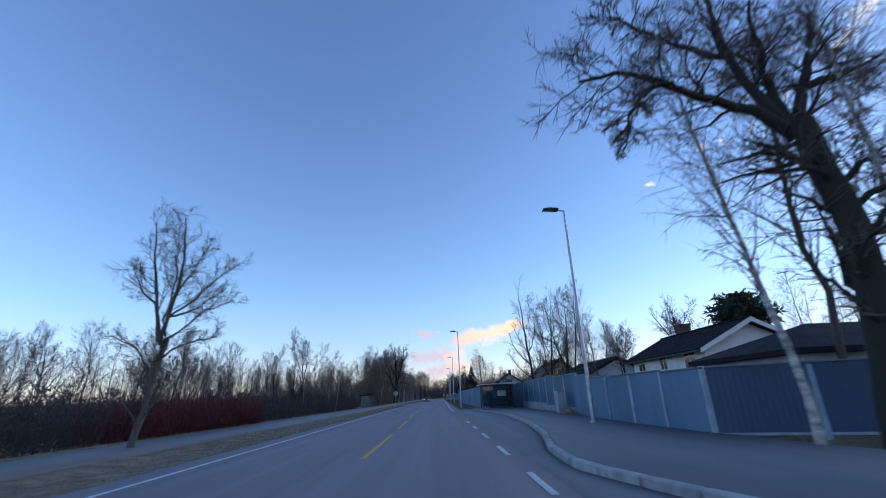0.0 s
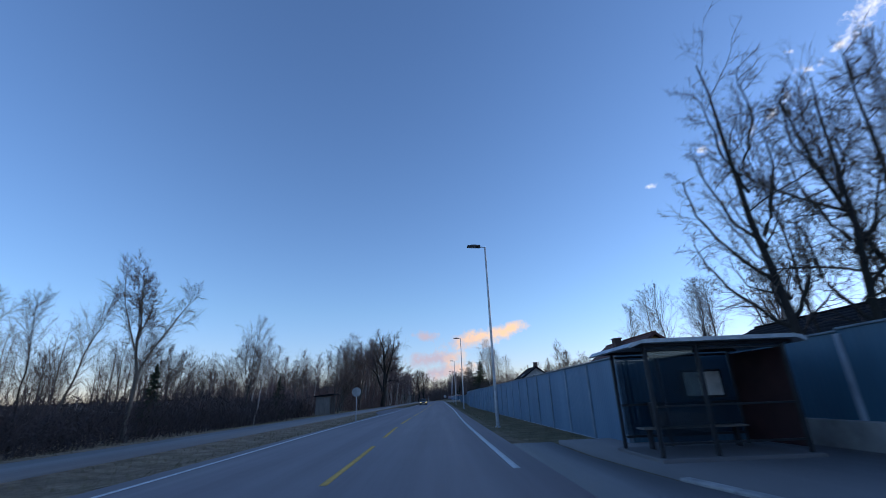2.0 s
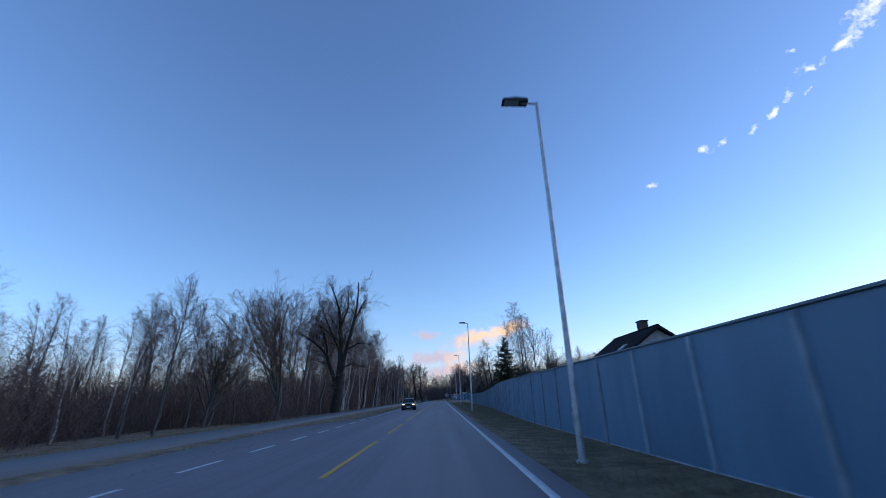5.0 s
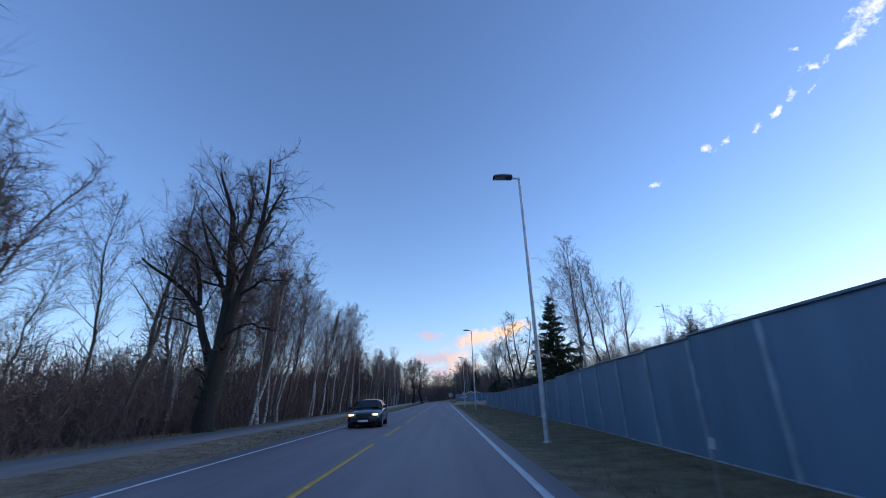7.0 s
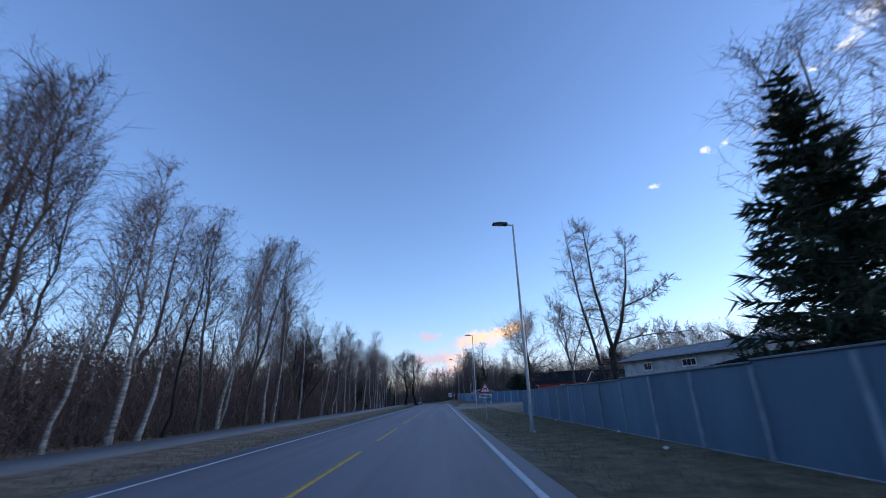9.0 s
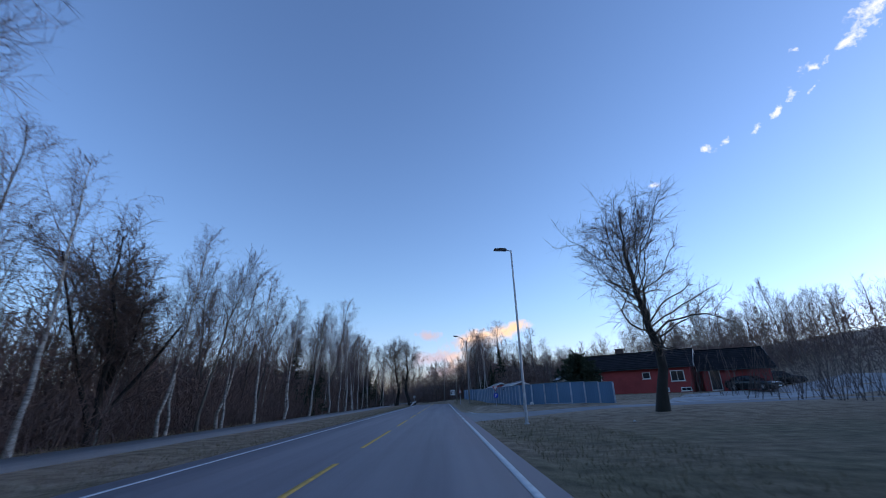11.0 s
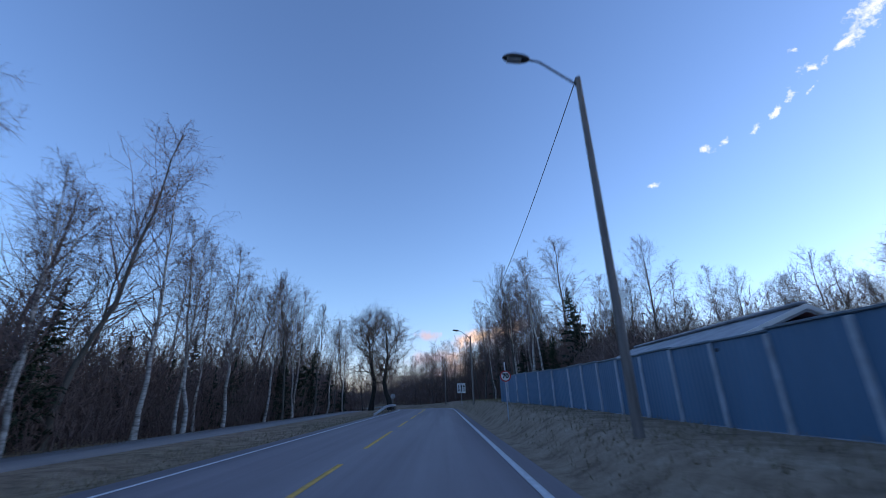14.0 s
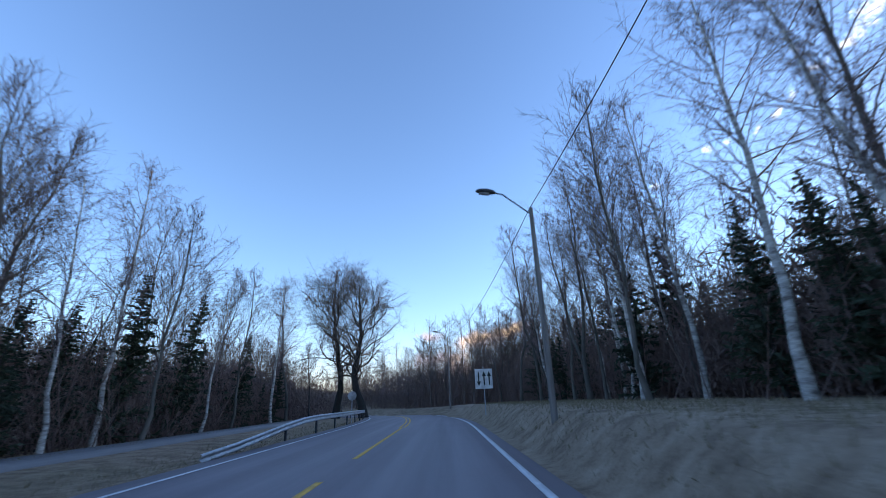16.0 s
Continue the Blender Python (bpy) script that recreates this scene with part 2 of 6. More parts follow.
GREY_BARK = material("grey_bark", (0.13, 0.115, 0.10), 0.95, fine=18, vary=0.5, scale=3, bump=0.6, stretch=(1, 1, 0.3), second=(0.075, 0.07, 0.058), per_object=0.3)
BIRCH_BARK = material("birch_bark", (0.50, 0.47, 0.43), 0.85, fine=9, vary=0.5, scale=2.2, bump=0.3, stretch=(1, 1, 3.0), second=(0.12, 0.10, 0.09), per_object=0.3)
TWIG = material("bare_twigs", (0.135, 0.096, 0.080), 0.9, fine=5, vary=0.3, scale=0.6, bump=0.0, second=(0.095, 0.070, 0.064), per_object=0.35)
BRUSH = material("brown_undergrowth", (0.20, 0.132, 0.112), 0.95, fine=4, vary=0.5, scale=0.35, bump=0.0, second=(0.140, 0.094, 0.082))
# the same brushwood darkened: the low thicket's shade is put into its colour
SHADED_BRUSH = material("shaded_brown_brush", (0.085, 0.062, 0.058), 0.95, fine=4, vary=0.5, scale=0.35, bump=0.0, second=(0.052, 0.042, 0.042))
BIRCH_TWIG = material("birch_twigs", (0.17, 0.118, 0.112), 0.9, fine=5, vary=0.3, scale=0.6, bump=0.0, second=(0.125, 0.088, 0.086), per_object=0.35)
RED_TWIG = material("red_dogwood_twigs", (0.16, 0.028, 0.028), 0.85, fine=5, vary=0.3, scale=0.6, bump=0.0)
NEEDLE = material("spruce_needles", (0.022, 0.036, 0.018), 0.85, fine=12, vary=0.6, scale=1.5, bump=0.0, second=(0.034, 0.046, 0.022), per_object=0.4)
GRASS_BLADE = material("dry_grass", (0.28, 0.215, 0.135), 0.9, fine=6, vary=0.5, scale=0.8, bump=0.0, second=(0.15, 0.128, 0.07))
WHITE_WOOD = material("white_painted_boards", (0.72, 0.71, 0.68), 0.7, fine=12, vary=0.12, scale=1.2, bump=0.1, second=(0.58, 0.57, 0.55))
GREY_WOOD = material("pale_grey_boards", (0.45, 0.46, 0.47), 0.75, fine=12, vary=0.15, scale=1.2, bump=0.1)
YELLOW_WOOD = material("ochre_painted_boards", (0.42, 0.24, 0.075), 0.75, fine=12, vary=0.15, scale=1.2, bump=0.1, second=(0.32, 0.18, 0.06))
RED_WOOD = material("red_painted_boards", (0.36, 0.045, 0.04), 0.75, fine=12, vary=0.15, scale=1.2, bump=0.1, second=(0.27, 0.035, 0.032))
DARK_ROOF = material("dark_roof_tiles", (0.022, 0.022, 0.026), 0.9, specular=0.15, fine=14, vary=0.3, scale=1.5, bump=0.4, per_object=0.2)
BROWN_ROOF = material("brown_roof_tiles", (0.13, 0.05, 0.04), 0.8, fine=14, vary=0.3, scale=1.5, bump=0.4, per_object=0.2)
PALE_ROOF = material("pale_sheet_roof", (0.30, 0.31, 0.33), 0.55, fine=14, vary=0.2, scale=1.5, bump=0.2)
CHIMNEY = material("chimney_brick", (0.10, 0.065, 0.055), 0.9, fine=14, vary=0.3, scale=3, bump=0.4)
WINDOW = material("dark_window_pane", (0.03, 0.035, 0.04), 0.06, fine=2, vary=0.1, scale=1, bump=0.0, specular=0.8)
SIGN_WHITE = material("sign_white", (0.78, 0.78, 0.76), 0.5, fine=20, vary=0.08, scale=3, bump=0.0)
SIGN_RED = material("sign_red", (0.55, 0.03, 0.03), 0.5, fine=20, vary=0.08, scale=3, bump=0.0)
SIGN_BLUE = material("sign_blue", (0.01, 0.06, 0.55), 0.5, fine=20, vary=0.08, scale=3, bump=0.0)
SIGN_BLACK = material("sign_black", (0.015, 0.015, 0.015), 0.5, fine=20, vary=0.08, scale=3, bump=0.0)
SIGN_BACK = material("sign_back_aluminium", (0.38, 0.39, 0.4), 0.5, metal=0.5, fine=20, vary=0.1, scale=3, bump=0.0)
SHELTER_GLASS = glass_material("shelter_glass", (0.55, 0.60, 0.62), 0.02)
DARK_RED = material("dark_red_panel", (0.045, 0.014, 0.015), 0.6, fine=20, vary=0.2, scale=2, bump=0.05)
CAR_PAINT = material("dark_teal_car_paint", (0.002, 0.014, 0.018), 0.16, metal=0.0, coat=0.0, specular=0.5, fine=60, vary=0.05, scale=2, bump=0.0)
BLACK_PLASTIC = material("black_plastic", (0.015, 0.015, 0.016), 0.6, fine=60, vary=0.1, scale=2, bump=0.05)
RUBBER = material("tyre_rubber", (0.02, 0.02, 0.02), 0.85, fine=60, vary=0.2, scale=2, bump=0.2)
ALLOY = material("alloy_rim", (0.5, 0.5, 0.52), 0.35, metal=0.9, fine=60, vary=0.1, scale=2, bump=0.0)
HEADLIGHT = lit_material("headlight_on", (1.0, 0.72, 0.30), 2.6)


# ---- mesh helpers ----
def shell(bm, name):
    me = bpy.data.meshes.new(name)
    bm.to_mesh(me)
    bm.free()
    return me


def part(name, bm, mat, parent=None, label="", m=None):
    ob = new(name, bm if isinstance(bm, bpy.types.Mesh) else shell(bm, name))
    if not ob.data.materials:
        ob.data.materials.append(mat)
    ob.parent = parent
    if m is not None:
        ob.matrix_basis = m
    return tagged(ob, label)


def thing(name, label, category, m=None, group="", kind=""):
    ob = new(name)
    ob.empty_display_size = 0.2
    if m is not None:
        ob.matrix_basis = m
    return tagged(ob, label, category, group, kind)


def box(bm, x0, x1, y0, y1, z0, z1, bevel=0.0):
    out = bmesh.ops.create_cube(bm, size=1.0, matrix=Matrix.Translation(((x0 + x1) / 2, (y0 + y1) / 2, (z0 + z1) / 2)) @ Matrix.Diagonal((x1 - x0, y1 - y0, z1 - z0, 1)))
    if bevel:
        edges = list({e for v in out["verts"] for e in v.link_edges})
        bmesh.ops.bevel(bm, geom=edges, offset=bevel, segments=1, affect="EDGES")
    return bm


def a_box(*args, bevel=0.0):
    return box(bmesh.new(), *args, bevel=bevel)


def rod(bm, a, b, r0, r1=None, sides=10):
    a, b = Vector(a), Vector(b)
    turn = (b - a).to_track_quat("Z", "Y").to_matrix().to_4x4()
    bmesh.ops.create_cone(bm, cap_ends=True, segments=sides, radius1=r0, radius2=r0 if r1 is None else r1, depth=(b - a).length, matrix=Matrix.Translation((a + b) / 2) @ turn)
    return bm


def prism(bm, outline, y0, y1, axis="y"):
    """An outline of (x, z) pairs, pushed from y0 to y1."""
    rings = []
    for y in (y0, y1):
        rings.append([bm.verts.new((x, y, z) if axis == "y" else (y, x, z) if axis == "x" else (x, z, y)) for x, z in outline])
    bm.faces.new(rings[0])
    bm.faces.new(rings[1][::-1])
    for i in range(len(outline)):
        j = (i + 1) % len(outline)
        bm.faces.new((rings[0][j], rings[0][i], rings[1][i], rings[1][j]))
    bmesh.ops.recalc_face_normals(bm, faces=bm.faces[:])
    return bm


def mesh_of(name, verts, faces, mat, smooth=False):
    """A mesh from arrays of corners and of faces with one number of corners."""
    me = bpy.data.meshes.new(name)
    verts, faces = np.asarray(verts, np.float32), np.asarray(faces, np.int32)
    me.vertices.add(len(verts))
    me.vertices.foreach_set("co", verts.ravel())
    me.loops.add(faces.size)
    me.loops.foreach_set("vertex_index", faces.ravel())
    me.polygons.add(len(faces))
    me.polygons.foreach_set("loop_start", np.arange(len(faces), dtype=np.int32) * faces.shape[1])
    if smooth:
        me.polygons.foreach_set("use_smooth", np.ones(len(faces), bool))
    me.update(calc_edges=True)
    me.materials.append(mat)
    return me


# ---- the lie of the land ----
def bend(y):
    """How far the road has swung to the left."""
    y = np.asarray(y, float)
    d = np.clip(y - 284, 0, 100)
    return -(d ** 2) / 300 - np.clip(y - 384, 0, None) * 0.667


def dip(y):
    y = np.asarray(y, float)
    d = np.clip(y - 280, 0, 60)
    return -(d ** 2) / 3600 - np.clip(y - 340, 0, 200) * 0.012


def ease(v, a, b):
    v = np.clip((np.asarray(v, float) - a) / (b - a), 0, 1)
    return v * v * (3 - 2 * v)


def land(x, y):
    x, y = np.asarray(x, float), np.asarray(y, float)
    r = x - bend(y)
    z = dip(y) - 0.05
    z = z - 0.10 * ease(-r, 6.6, 7.6) * (1 - ease(-r, 8.2, 9.2)) + 0.03 * ease(-r, 9.0, 9.6)
    z = z - 0.35 * ease(-r, 13.5, 17) + 0.12 * ease(-r, 13, 20) * np.sin(x * 0.31 + 1) * np.sin(y * 0.23)
    stop = 1 - ease(y, 44, 48)
    verge = (1 - stop) * (1 - ease(y, 205, 212))
    z = z - 0.05 * verge * ease(r, 2.0, 2.6) + verge * 0.05 * ease(r, 3.0, 6.0)
    mouth = np.where(r > 1.5, 225.3 - 8.0 * (1 - np.exp(-np.clip(r - 1.9, 0, 60) / 2.5)), 226)
    bank = np.interp(y, [219, 224, 240, 260, 300], [0.42, 0.5, 0.58, 1.0, 1.0]) * ease(y - mouth, 0.2, 4.5)
    z = z + bank * ease(r, 2.0, 3.5) + 0.1 * ease(y, 240, 268) * ease(r, 9, 16)
    z = z + 0.35 * ease(x, 3, 13) * ease(y, 200, 207.5) * (1 - ease(y, 218, 226))
    # wooded rises behind the woods' edge, behind the gardens and ahead
    z = z + 3.0 * ease(-x, 26, 72) * (0.35 + 0.65 * ease(y, 85, 120) + 0.8 * ease(y, 170, 230)) + (5.0 + 5.0 * ease(y, 185, 250)) * ease(x, 30, 90) + 0.5 * ease(x, 14, 19) * ease(y, 222, 228) + 5.0 * ease(y, 338, 410) * ease(np.abs(r + 2), 7, 20)
    return z


def kerb_x(y):
    """The kerb of the bus bay."""
    return np.interp(y, [-12, 3, 6, 8.4, 11, 15, 20, 27, 34, 37, 40, 43], [4.4, 4.2, 3.0, 2.35, 2.5, 3.25, 3.8, 4.12, 4.2, 3.95, 3.3, 3.0])


def steps(pairs):
    out = []
    for a, b, d in pairs:
        out += list(np.arange(a, b, d))
    return np.array(out + [pairs[-1][1]])


def make_ground():
    xs = steps([(-1500, -300, 240), (-300, -60, 20), (-60, -18, 2.0), (-18, -6, 0.6), (-6, 1.5, 1.5), (1.5, 5, 0.35), (5, 18, 0.65), (18, 60, 2.5), (60, 300, 20), (300, 1500, 240)])
    ys = steps([(-600, -40, 80), (-40, 310, 2.5), (310, 440, 5), (440, 800, 40), (800, 2400, 400)])
    gx, gy = np.meshgrid(xs, ys)
    v = np.stack([gx, gy, land(gx, gy)], -1).reshape(-1, 3)
    w = len(xs)
    i = (np.arange(len(ys) - 1)[:, None] * w + np.arange(w - 1)).ravel()
    f = np.stack([i, i + 1, i + w + 1, i + w], -1)
    tagged(part("ground", mesh_of("ground", v, f, GROUND, True), GROUND), "winter ground of dry grass, moss and leaf litter", "ground", kind="structure")


def strip(name, left, right, ys, lift, mat, across=2, thick=0.06):
    """A paved band between two lines, with a skirt at its edges."""
    ys = np.asarray(ys, float)
    lift = lift(ys) if callable(lift) else lift
    l, r = left(ys), right(ys)
    cols = [(l, -thick), *[(l + (r - l) * k / (across - 1), 0.0) for k in range(across)], (r, -thick)]
    v = np.stack([np.stack([c + bend(ys), ys, dip(ys) + lift + dz], -1) for c, dz in cols], 1).reshape(-1, 3)
    w = len(cols)
    i = (np.arange(len(ys) - 1)[:, None] * w + np.arange(w - 1)).ravel()
    return mesh_of(name, v, np.stack([i, i + 1, i + w + 1, i + w], -1), mat)


def level(value):
    return lambda y: np.full_like(y, value)


LEFT_EDGE = -5.75


def glide(y, knots):
    """A value that eases from knot to knot along the road."""
    y = np.asarray(y, float)
    out = np.full_like(y, knots[0][1])
    for (a, va), (b, vb) in zip(knots, knots[1:]):
        out = out + (vb - va) * ease(y, a, b)
    return out


def left_line(y):
    return glide(y, ((10, -5.62), (38, -5.8), (58, -6.02), (90, -5.67)))


def centre_line(y):
    return glide(y, ((13, -1.85), (40, -2.2), (60, -2.5), (92, -2.29)))


def right_line(y):
    return glide(y, ((10, 1.5), (57, 1.12), (90, 1.385)))




def make_roads():
    ys = steps([(-60, -12, 6), (-12, 48, 1.0), (48, 280, 4), (280, 420, 4)])
    road = tagged(part("road", strip("road", lambda y: np.interp(y, [78, 90, 108, 118], [-6.35, -8.4, -8.4, -6.3]), level(1.82), ys, 0.0, ASPHALT, 6), ASPHALT),
                  "two-lane grey asphalt road with worn wheel tracks", "road", kind="structure")
    ys = steps([(-12, 46, 0.75)])
    tagged(part("bus_bay", strip("bus_bay", level(1.82), lambda y: np.maximum(kerb_x(y), 1.84), ys, -0.004, BAY_ASPHALT), BAY_ASPHALT),
           "older asphalt of the bus bay beside the road", "bus bay", kind="structure")
    ys = steps([(-60, 420, 4)])
    path_x = lambda y: np.interp(y, [-60, 20, 130, 250, 300, 420], [-9.3, -9.3, -9.8, -10.8, -11.5, -12.5])
    tagged(part("footpath", strip("footpath", lambda y: path_x(y) - 3.1, path_x, ys, 0.02, PATH_ASPHALT), PATH_ASPHALT),
           "pale grey asphalt foot and cycle path along the woods", "footpath", kind="structure")
    ys = steps([(-60, 46, 0.75)])
    tagged(part("pavement", strip("pavement", lambda y: kerb_x(y) + 0.2, lambda y: np.interp(y, [-12, 12, 40, 45], [10.5, 7.3, 8.2, 8.2]), ys, lambda y: 0.12 - 0.08 * ease(y, 26, 38), BAY_ASPHALT, 3, 0.2), BAY_ASPHALT),
           "grey asphalt pavement of the bus stop behind the kerb", "pavement", kind="structure")
    # the side road that leaves to the right
    xs = steps([(1.82, 16, 0.5), (16, 60, 3.0)])
    lo = 212.0 - 3.2 * np.exp(-(xs - 1.9) / 2.0) + 0.07 * xs
    hi = 216.4 + 8.8 * np.exp(-(xs - 1.9) / 2.5) + 0.05 * xs
    rise = 0.35 * ease(xs, 3, 13) - 0.028
    v = np.concatenate([np.stack([xs, lo, rise], -1), np.stack([xs, hi, rise], -1), np.stack([xs, lo - 0.25, rise - 0.10], -1)])
    k = np.arange(len(xs) - 1)
    tagged(part("side_road", mesh_of("side_road", v, np.concatenate([np.stack([k, k + 1, k + 1 + len(xs), k + len(xs)], -1), np.stack([k + 2 * len(xs), k + 1 + 2 * len(xs), k + 1, k], -1)]), SIDE_ASPHALT), SIDE_ASPHALT),
           "narrow pale asphalt side road towards the houses", "side road", kind="structure")
    # gravel yard in front of the red house and its garage
    u, w = np.meshgrid(np.linspace(0, 1, 16), np.linspace(0, 1, 10))
    gx = 17.0 + 27.0 * u + 6.0 * w * (1 - u)
    gy = 217.4 + 1.8 * u + w * (8.0 + 4.0 * u)
    v = np.stack([gx, gy, land(gx, gy) + 0.03], -1).reshape(-1, 3)
    k = (np.arange(9)[:, None] * 16 + np.arange(15)).ravel()
    tagged(part("gravel_yard", mesh_of("gravel_yard", v, np.stack([k, k + 1, k + 17, k + 16], -1), GRAVEL, True), GRAVEL), "pale gravel yard in front of the red house", "yard", kind="structure")
    # painted lines
    def line(name, x, y0, y1, width, mat, label=""):
        ys = np.arange(y0, y1 + 1e-6, max(0.5, min(3.0, (y1 - y0))))
        if ys[-1] < y1 - 1e-3:
            ys = np.append(ys, y1)
        part(name, strip(name, lambda y: x(y) - width / 2, lambda y: x(y) + width / 2, ys, 0.006, mat, 2, 0.003), mat, road, label)
    line("edge_line", left_line, -60, 86.5, 0.12, WHITE_PAINT)
    line("edge_line", left_line, 117.6, 420, 0.12, WHITE_PAINT)
    for y in np.arange(88.4, 115, 3.6):
        line("edge_dash", left_line, y, y + 1.9, 0.12, WHITE_PAINT)
    line("edge_line", right_line, 41.5, 211, 0.14, WHITE_PAINT)
    line("edge_line", right_line, 232.2, 420, 0.14, WHITE_PAINT)
    for y in np.arange(-6, 25, 4.15):
        line("edge_dash", right_line, y, y + 1.8, 0.12, WHITE_PAINT)
    for y0, y1 in ((211.7, 213.8), (216.0, 218.2), (220.4, 222.6), (224.7, 227.0), (228.5, 230.3)):
        line("edge_dash", right_line, y0, y1, 0.18, WHITE_PAINT)
    ends = [7.9, 17.9, 27.7, 37.4, 46.8, 56.1, 67.5, 77.5, 87.5, 97.6, 107.7, 118.8, 130.0, 138.9, 152.2, 162.0, 172.4, 182.8, 193.2, 203.4, 212.6, 222.2, 232.1, 242.0, 252.0, 261.0, 270.3, 286.0]
    for a, b in zip(ends, ends[1:]):
        line("centre_dash", centre_line, a + 3.1, b, 0.13, YELLOW_PAINT)
    line("centre_line", lambda y: centre_line(y) - 0.13, 286.0, 420, 0.11, YELLOW_PAINT)
    line("centre_line", lambda y: centre_line(y) + 0.13, 286.0, 420, 0.11, YELLOW_PAINT)
    for k in range(7):
        bm = bmesh.new()
        x, y = 2.3 + 0.02 * k, 228.0 - 1.15 * k
        bm.faces.new([bm.verts.new(c) for c in ((x, y, 0.004), (x + 0.7, y - 0.25, 0.004), (x + 0.12, y - 0.6, 0.004))])
        part("give_way_triangle", bm, WHITE_PAINT, road)


def make_kerb():
    kerb = thing("kerb", "pale granite kerb stones round the bus bay", "kerb", kind="structure")
    bm = a_box(-0.09, 0.09, -0.49, 0.49, -0.12, 0.13, bevel=0.02)
    me = shell(bm, "kerb_stone")
    me.materials.append(KERB)
    y = -8.0
    while y < 39.0:
        x0 = float(kerb_x(y))
        # walk one metre along the curve
        d = 0.3
        while math.hypot(float(kerb_x(y + d)) - x0, d) < 1.0:
            d += 0.02
        x1, y1 = float(kerb_x(y + d)), y + d
        a = math.degrees(math.atan2(-(x1 - x0), d))
        part("kerb_stone", me, KERB, kerb, m=pose((x0 + x1) / 2 + 0.09, (y + y1) / 2, -0.085 * float(ease(y, 26, 38)), 0, 0, a))
        y = y1


make_ground()
make_roads()


# ---- fences ----
def fence_line(points, heights, base, bay=(2.45,), name="noise_fence", label="tall blue-grey sheet fence on pale posts", mat=None, post_mat=None):
    """A sheet fence along points (x, y): posts, ribbed sheets and a cap for every bay."""
    mat, post_mat = mat or FENCE_BLUE, post_mat or FENCE_POST
    fence = thing(name, label, "fence")
    sheets = {}
    for (p, q), (h0, h1), spacing in zip(zip(points, points[1:]), zip(heights, heights[1:]), itertools.cycle(bay)):
        p, q = Vector(p), Vector(q)
        run = (q - p).length
        count = max(1, round(run / spacing))
        wide = run / count
        turn = math.degrees(math.atan2((q - p).y, (q - p).x))
        for k in range(count):
            a, b = p.lerp(q, k / count), p.lerp(q, (k + 1) / count)
            h = h0 + (h1 - h0) * (k + 0.5) / count
            z0 = min(base(a.x, a.y), base(b.x, b.y)) - 0.03
            key = (round(wide, 2), round(h * 20) / 20)
            if key not in sheets:
                n = max(4, round(wide / 0.15))
                outline = []
                for i in range(n):
                    x = wide * i / n
                    outline += [(x, 0.0), (x + wide / n * 0.42, 0.0), (x + wide / n * 0.5, 0.004), (x + wide / n * 0.92, 0.004)]
                outline.append((wide, 0.0))
                v = np.array([(x, y, z) for z in (0.0, key[1]) for x, y in outline] + [(x, -0.04, z) for z in (0.0, key[1]) for x in (0.0, wide)])
                m = len(outline)
                f = [(i, i + 1, m + i + 1, m + i) for i in range(m - 1)] + [(2 * m + 1, 2 * m, 2 * m + 2, 2 * m + 3), (m, 2 * m - 1, 2 * m + 3, 2 * m + 2)]
                me = mesh_of("sheet", v, f, mat)
                cap = shell(a_box(0, wide - 0.004, -0.06, 0.05, key[1], key[1] + 0.045, bevel=0.008), "cap_rail")
                cap.materials.append(FENCE_CAP)
                post = shell(a_box(-0.06, 0.06, -0.07, 0.06, -0.3, key[1] - 0.03, bevel=0.008), "post")
                post.materials.append(post_mat)
                foot = shell(a_box(0, wide - 0.004, -0.05, 0.035, -0.02, 0.05, bevel=0.006), "base_rail")
                foot.materials.append(FENCE_POST)
                sheets[key] = (me, cap, post, foot)
            me, cap, post, foot = sheets[key]
            m = pose(a.x, a.y, z0, 0, 0, turn)
            part("sheet", me, mat, fence, m=m)
            part("cap_rail", cap, FENCE_CAP, fence, m=m)
            part("base_rail", foot, FENCE_POST, fence, m=m)
            part("post", post, post_mat, fence, m=m)
    return fence


def flat(x, y):
    return 0.1


def on_land(x, y):
    return float(land(x, y))


fence_line([(7.25, 12.2), (7.1, 19.0), (7.5, 25.1)], [1.72, 1.75, 2.05], flat, name="garden_fence", label="blue-grey sheet fence along the pavement", mat=FENCE_DULL)
fence_line([(16.0, 8.6), (7.3, 12.15)], [1.72, 1.72], flat, name="garden_fence", label="blue sheet fence across the end of a garden, with shade in its colour", mat=FENCE_SHADED, post_mat=FADED_POST)
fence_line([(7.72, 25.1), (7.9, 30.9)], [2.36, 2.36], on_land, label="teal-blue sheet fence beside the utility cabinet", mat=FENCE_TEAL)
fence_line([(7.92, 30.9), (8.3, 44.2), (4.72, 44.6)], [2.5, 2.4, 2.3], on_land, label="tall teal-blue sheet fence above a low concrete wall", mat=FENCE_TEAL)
fence_line([(4.72, 44.6), (4.55, 75.0), (4.6, 105.0), (5.2, 122.0)], [2.3, 2.3, 2.38, 2.48], on_land, label="long faded blue sheet fence along the verge", mat=FENCE_GREY, post_mat=FADED_POST)
fence_line([(5.2, 122.0), (5.9, 134.0), (6.2, 146.0), (6.5, 165.0), (6.7, 186.0), (14.0, 189.5)],
           [2.44, 2.3, 1.95, 1.82, 1.8, 1.8], on_land, label="long dull slate-blue sheet fence along the grass", mat=FENCE_DULL, post_mat=FADED_POST)
fence_line([(14.0, 219.1), (7.0, 223.0), (5.9, 236.0), (5.3, 250.0), (3.75, 260.3)], [1.7, 1.68, 1.75, 1.62, 1.55], on_land, bay=(1.2, 1.31, 1.6, 1.75))


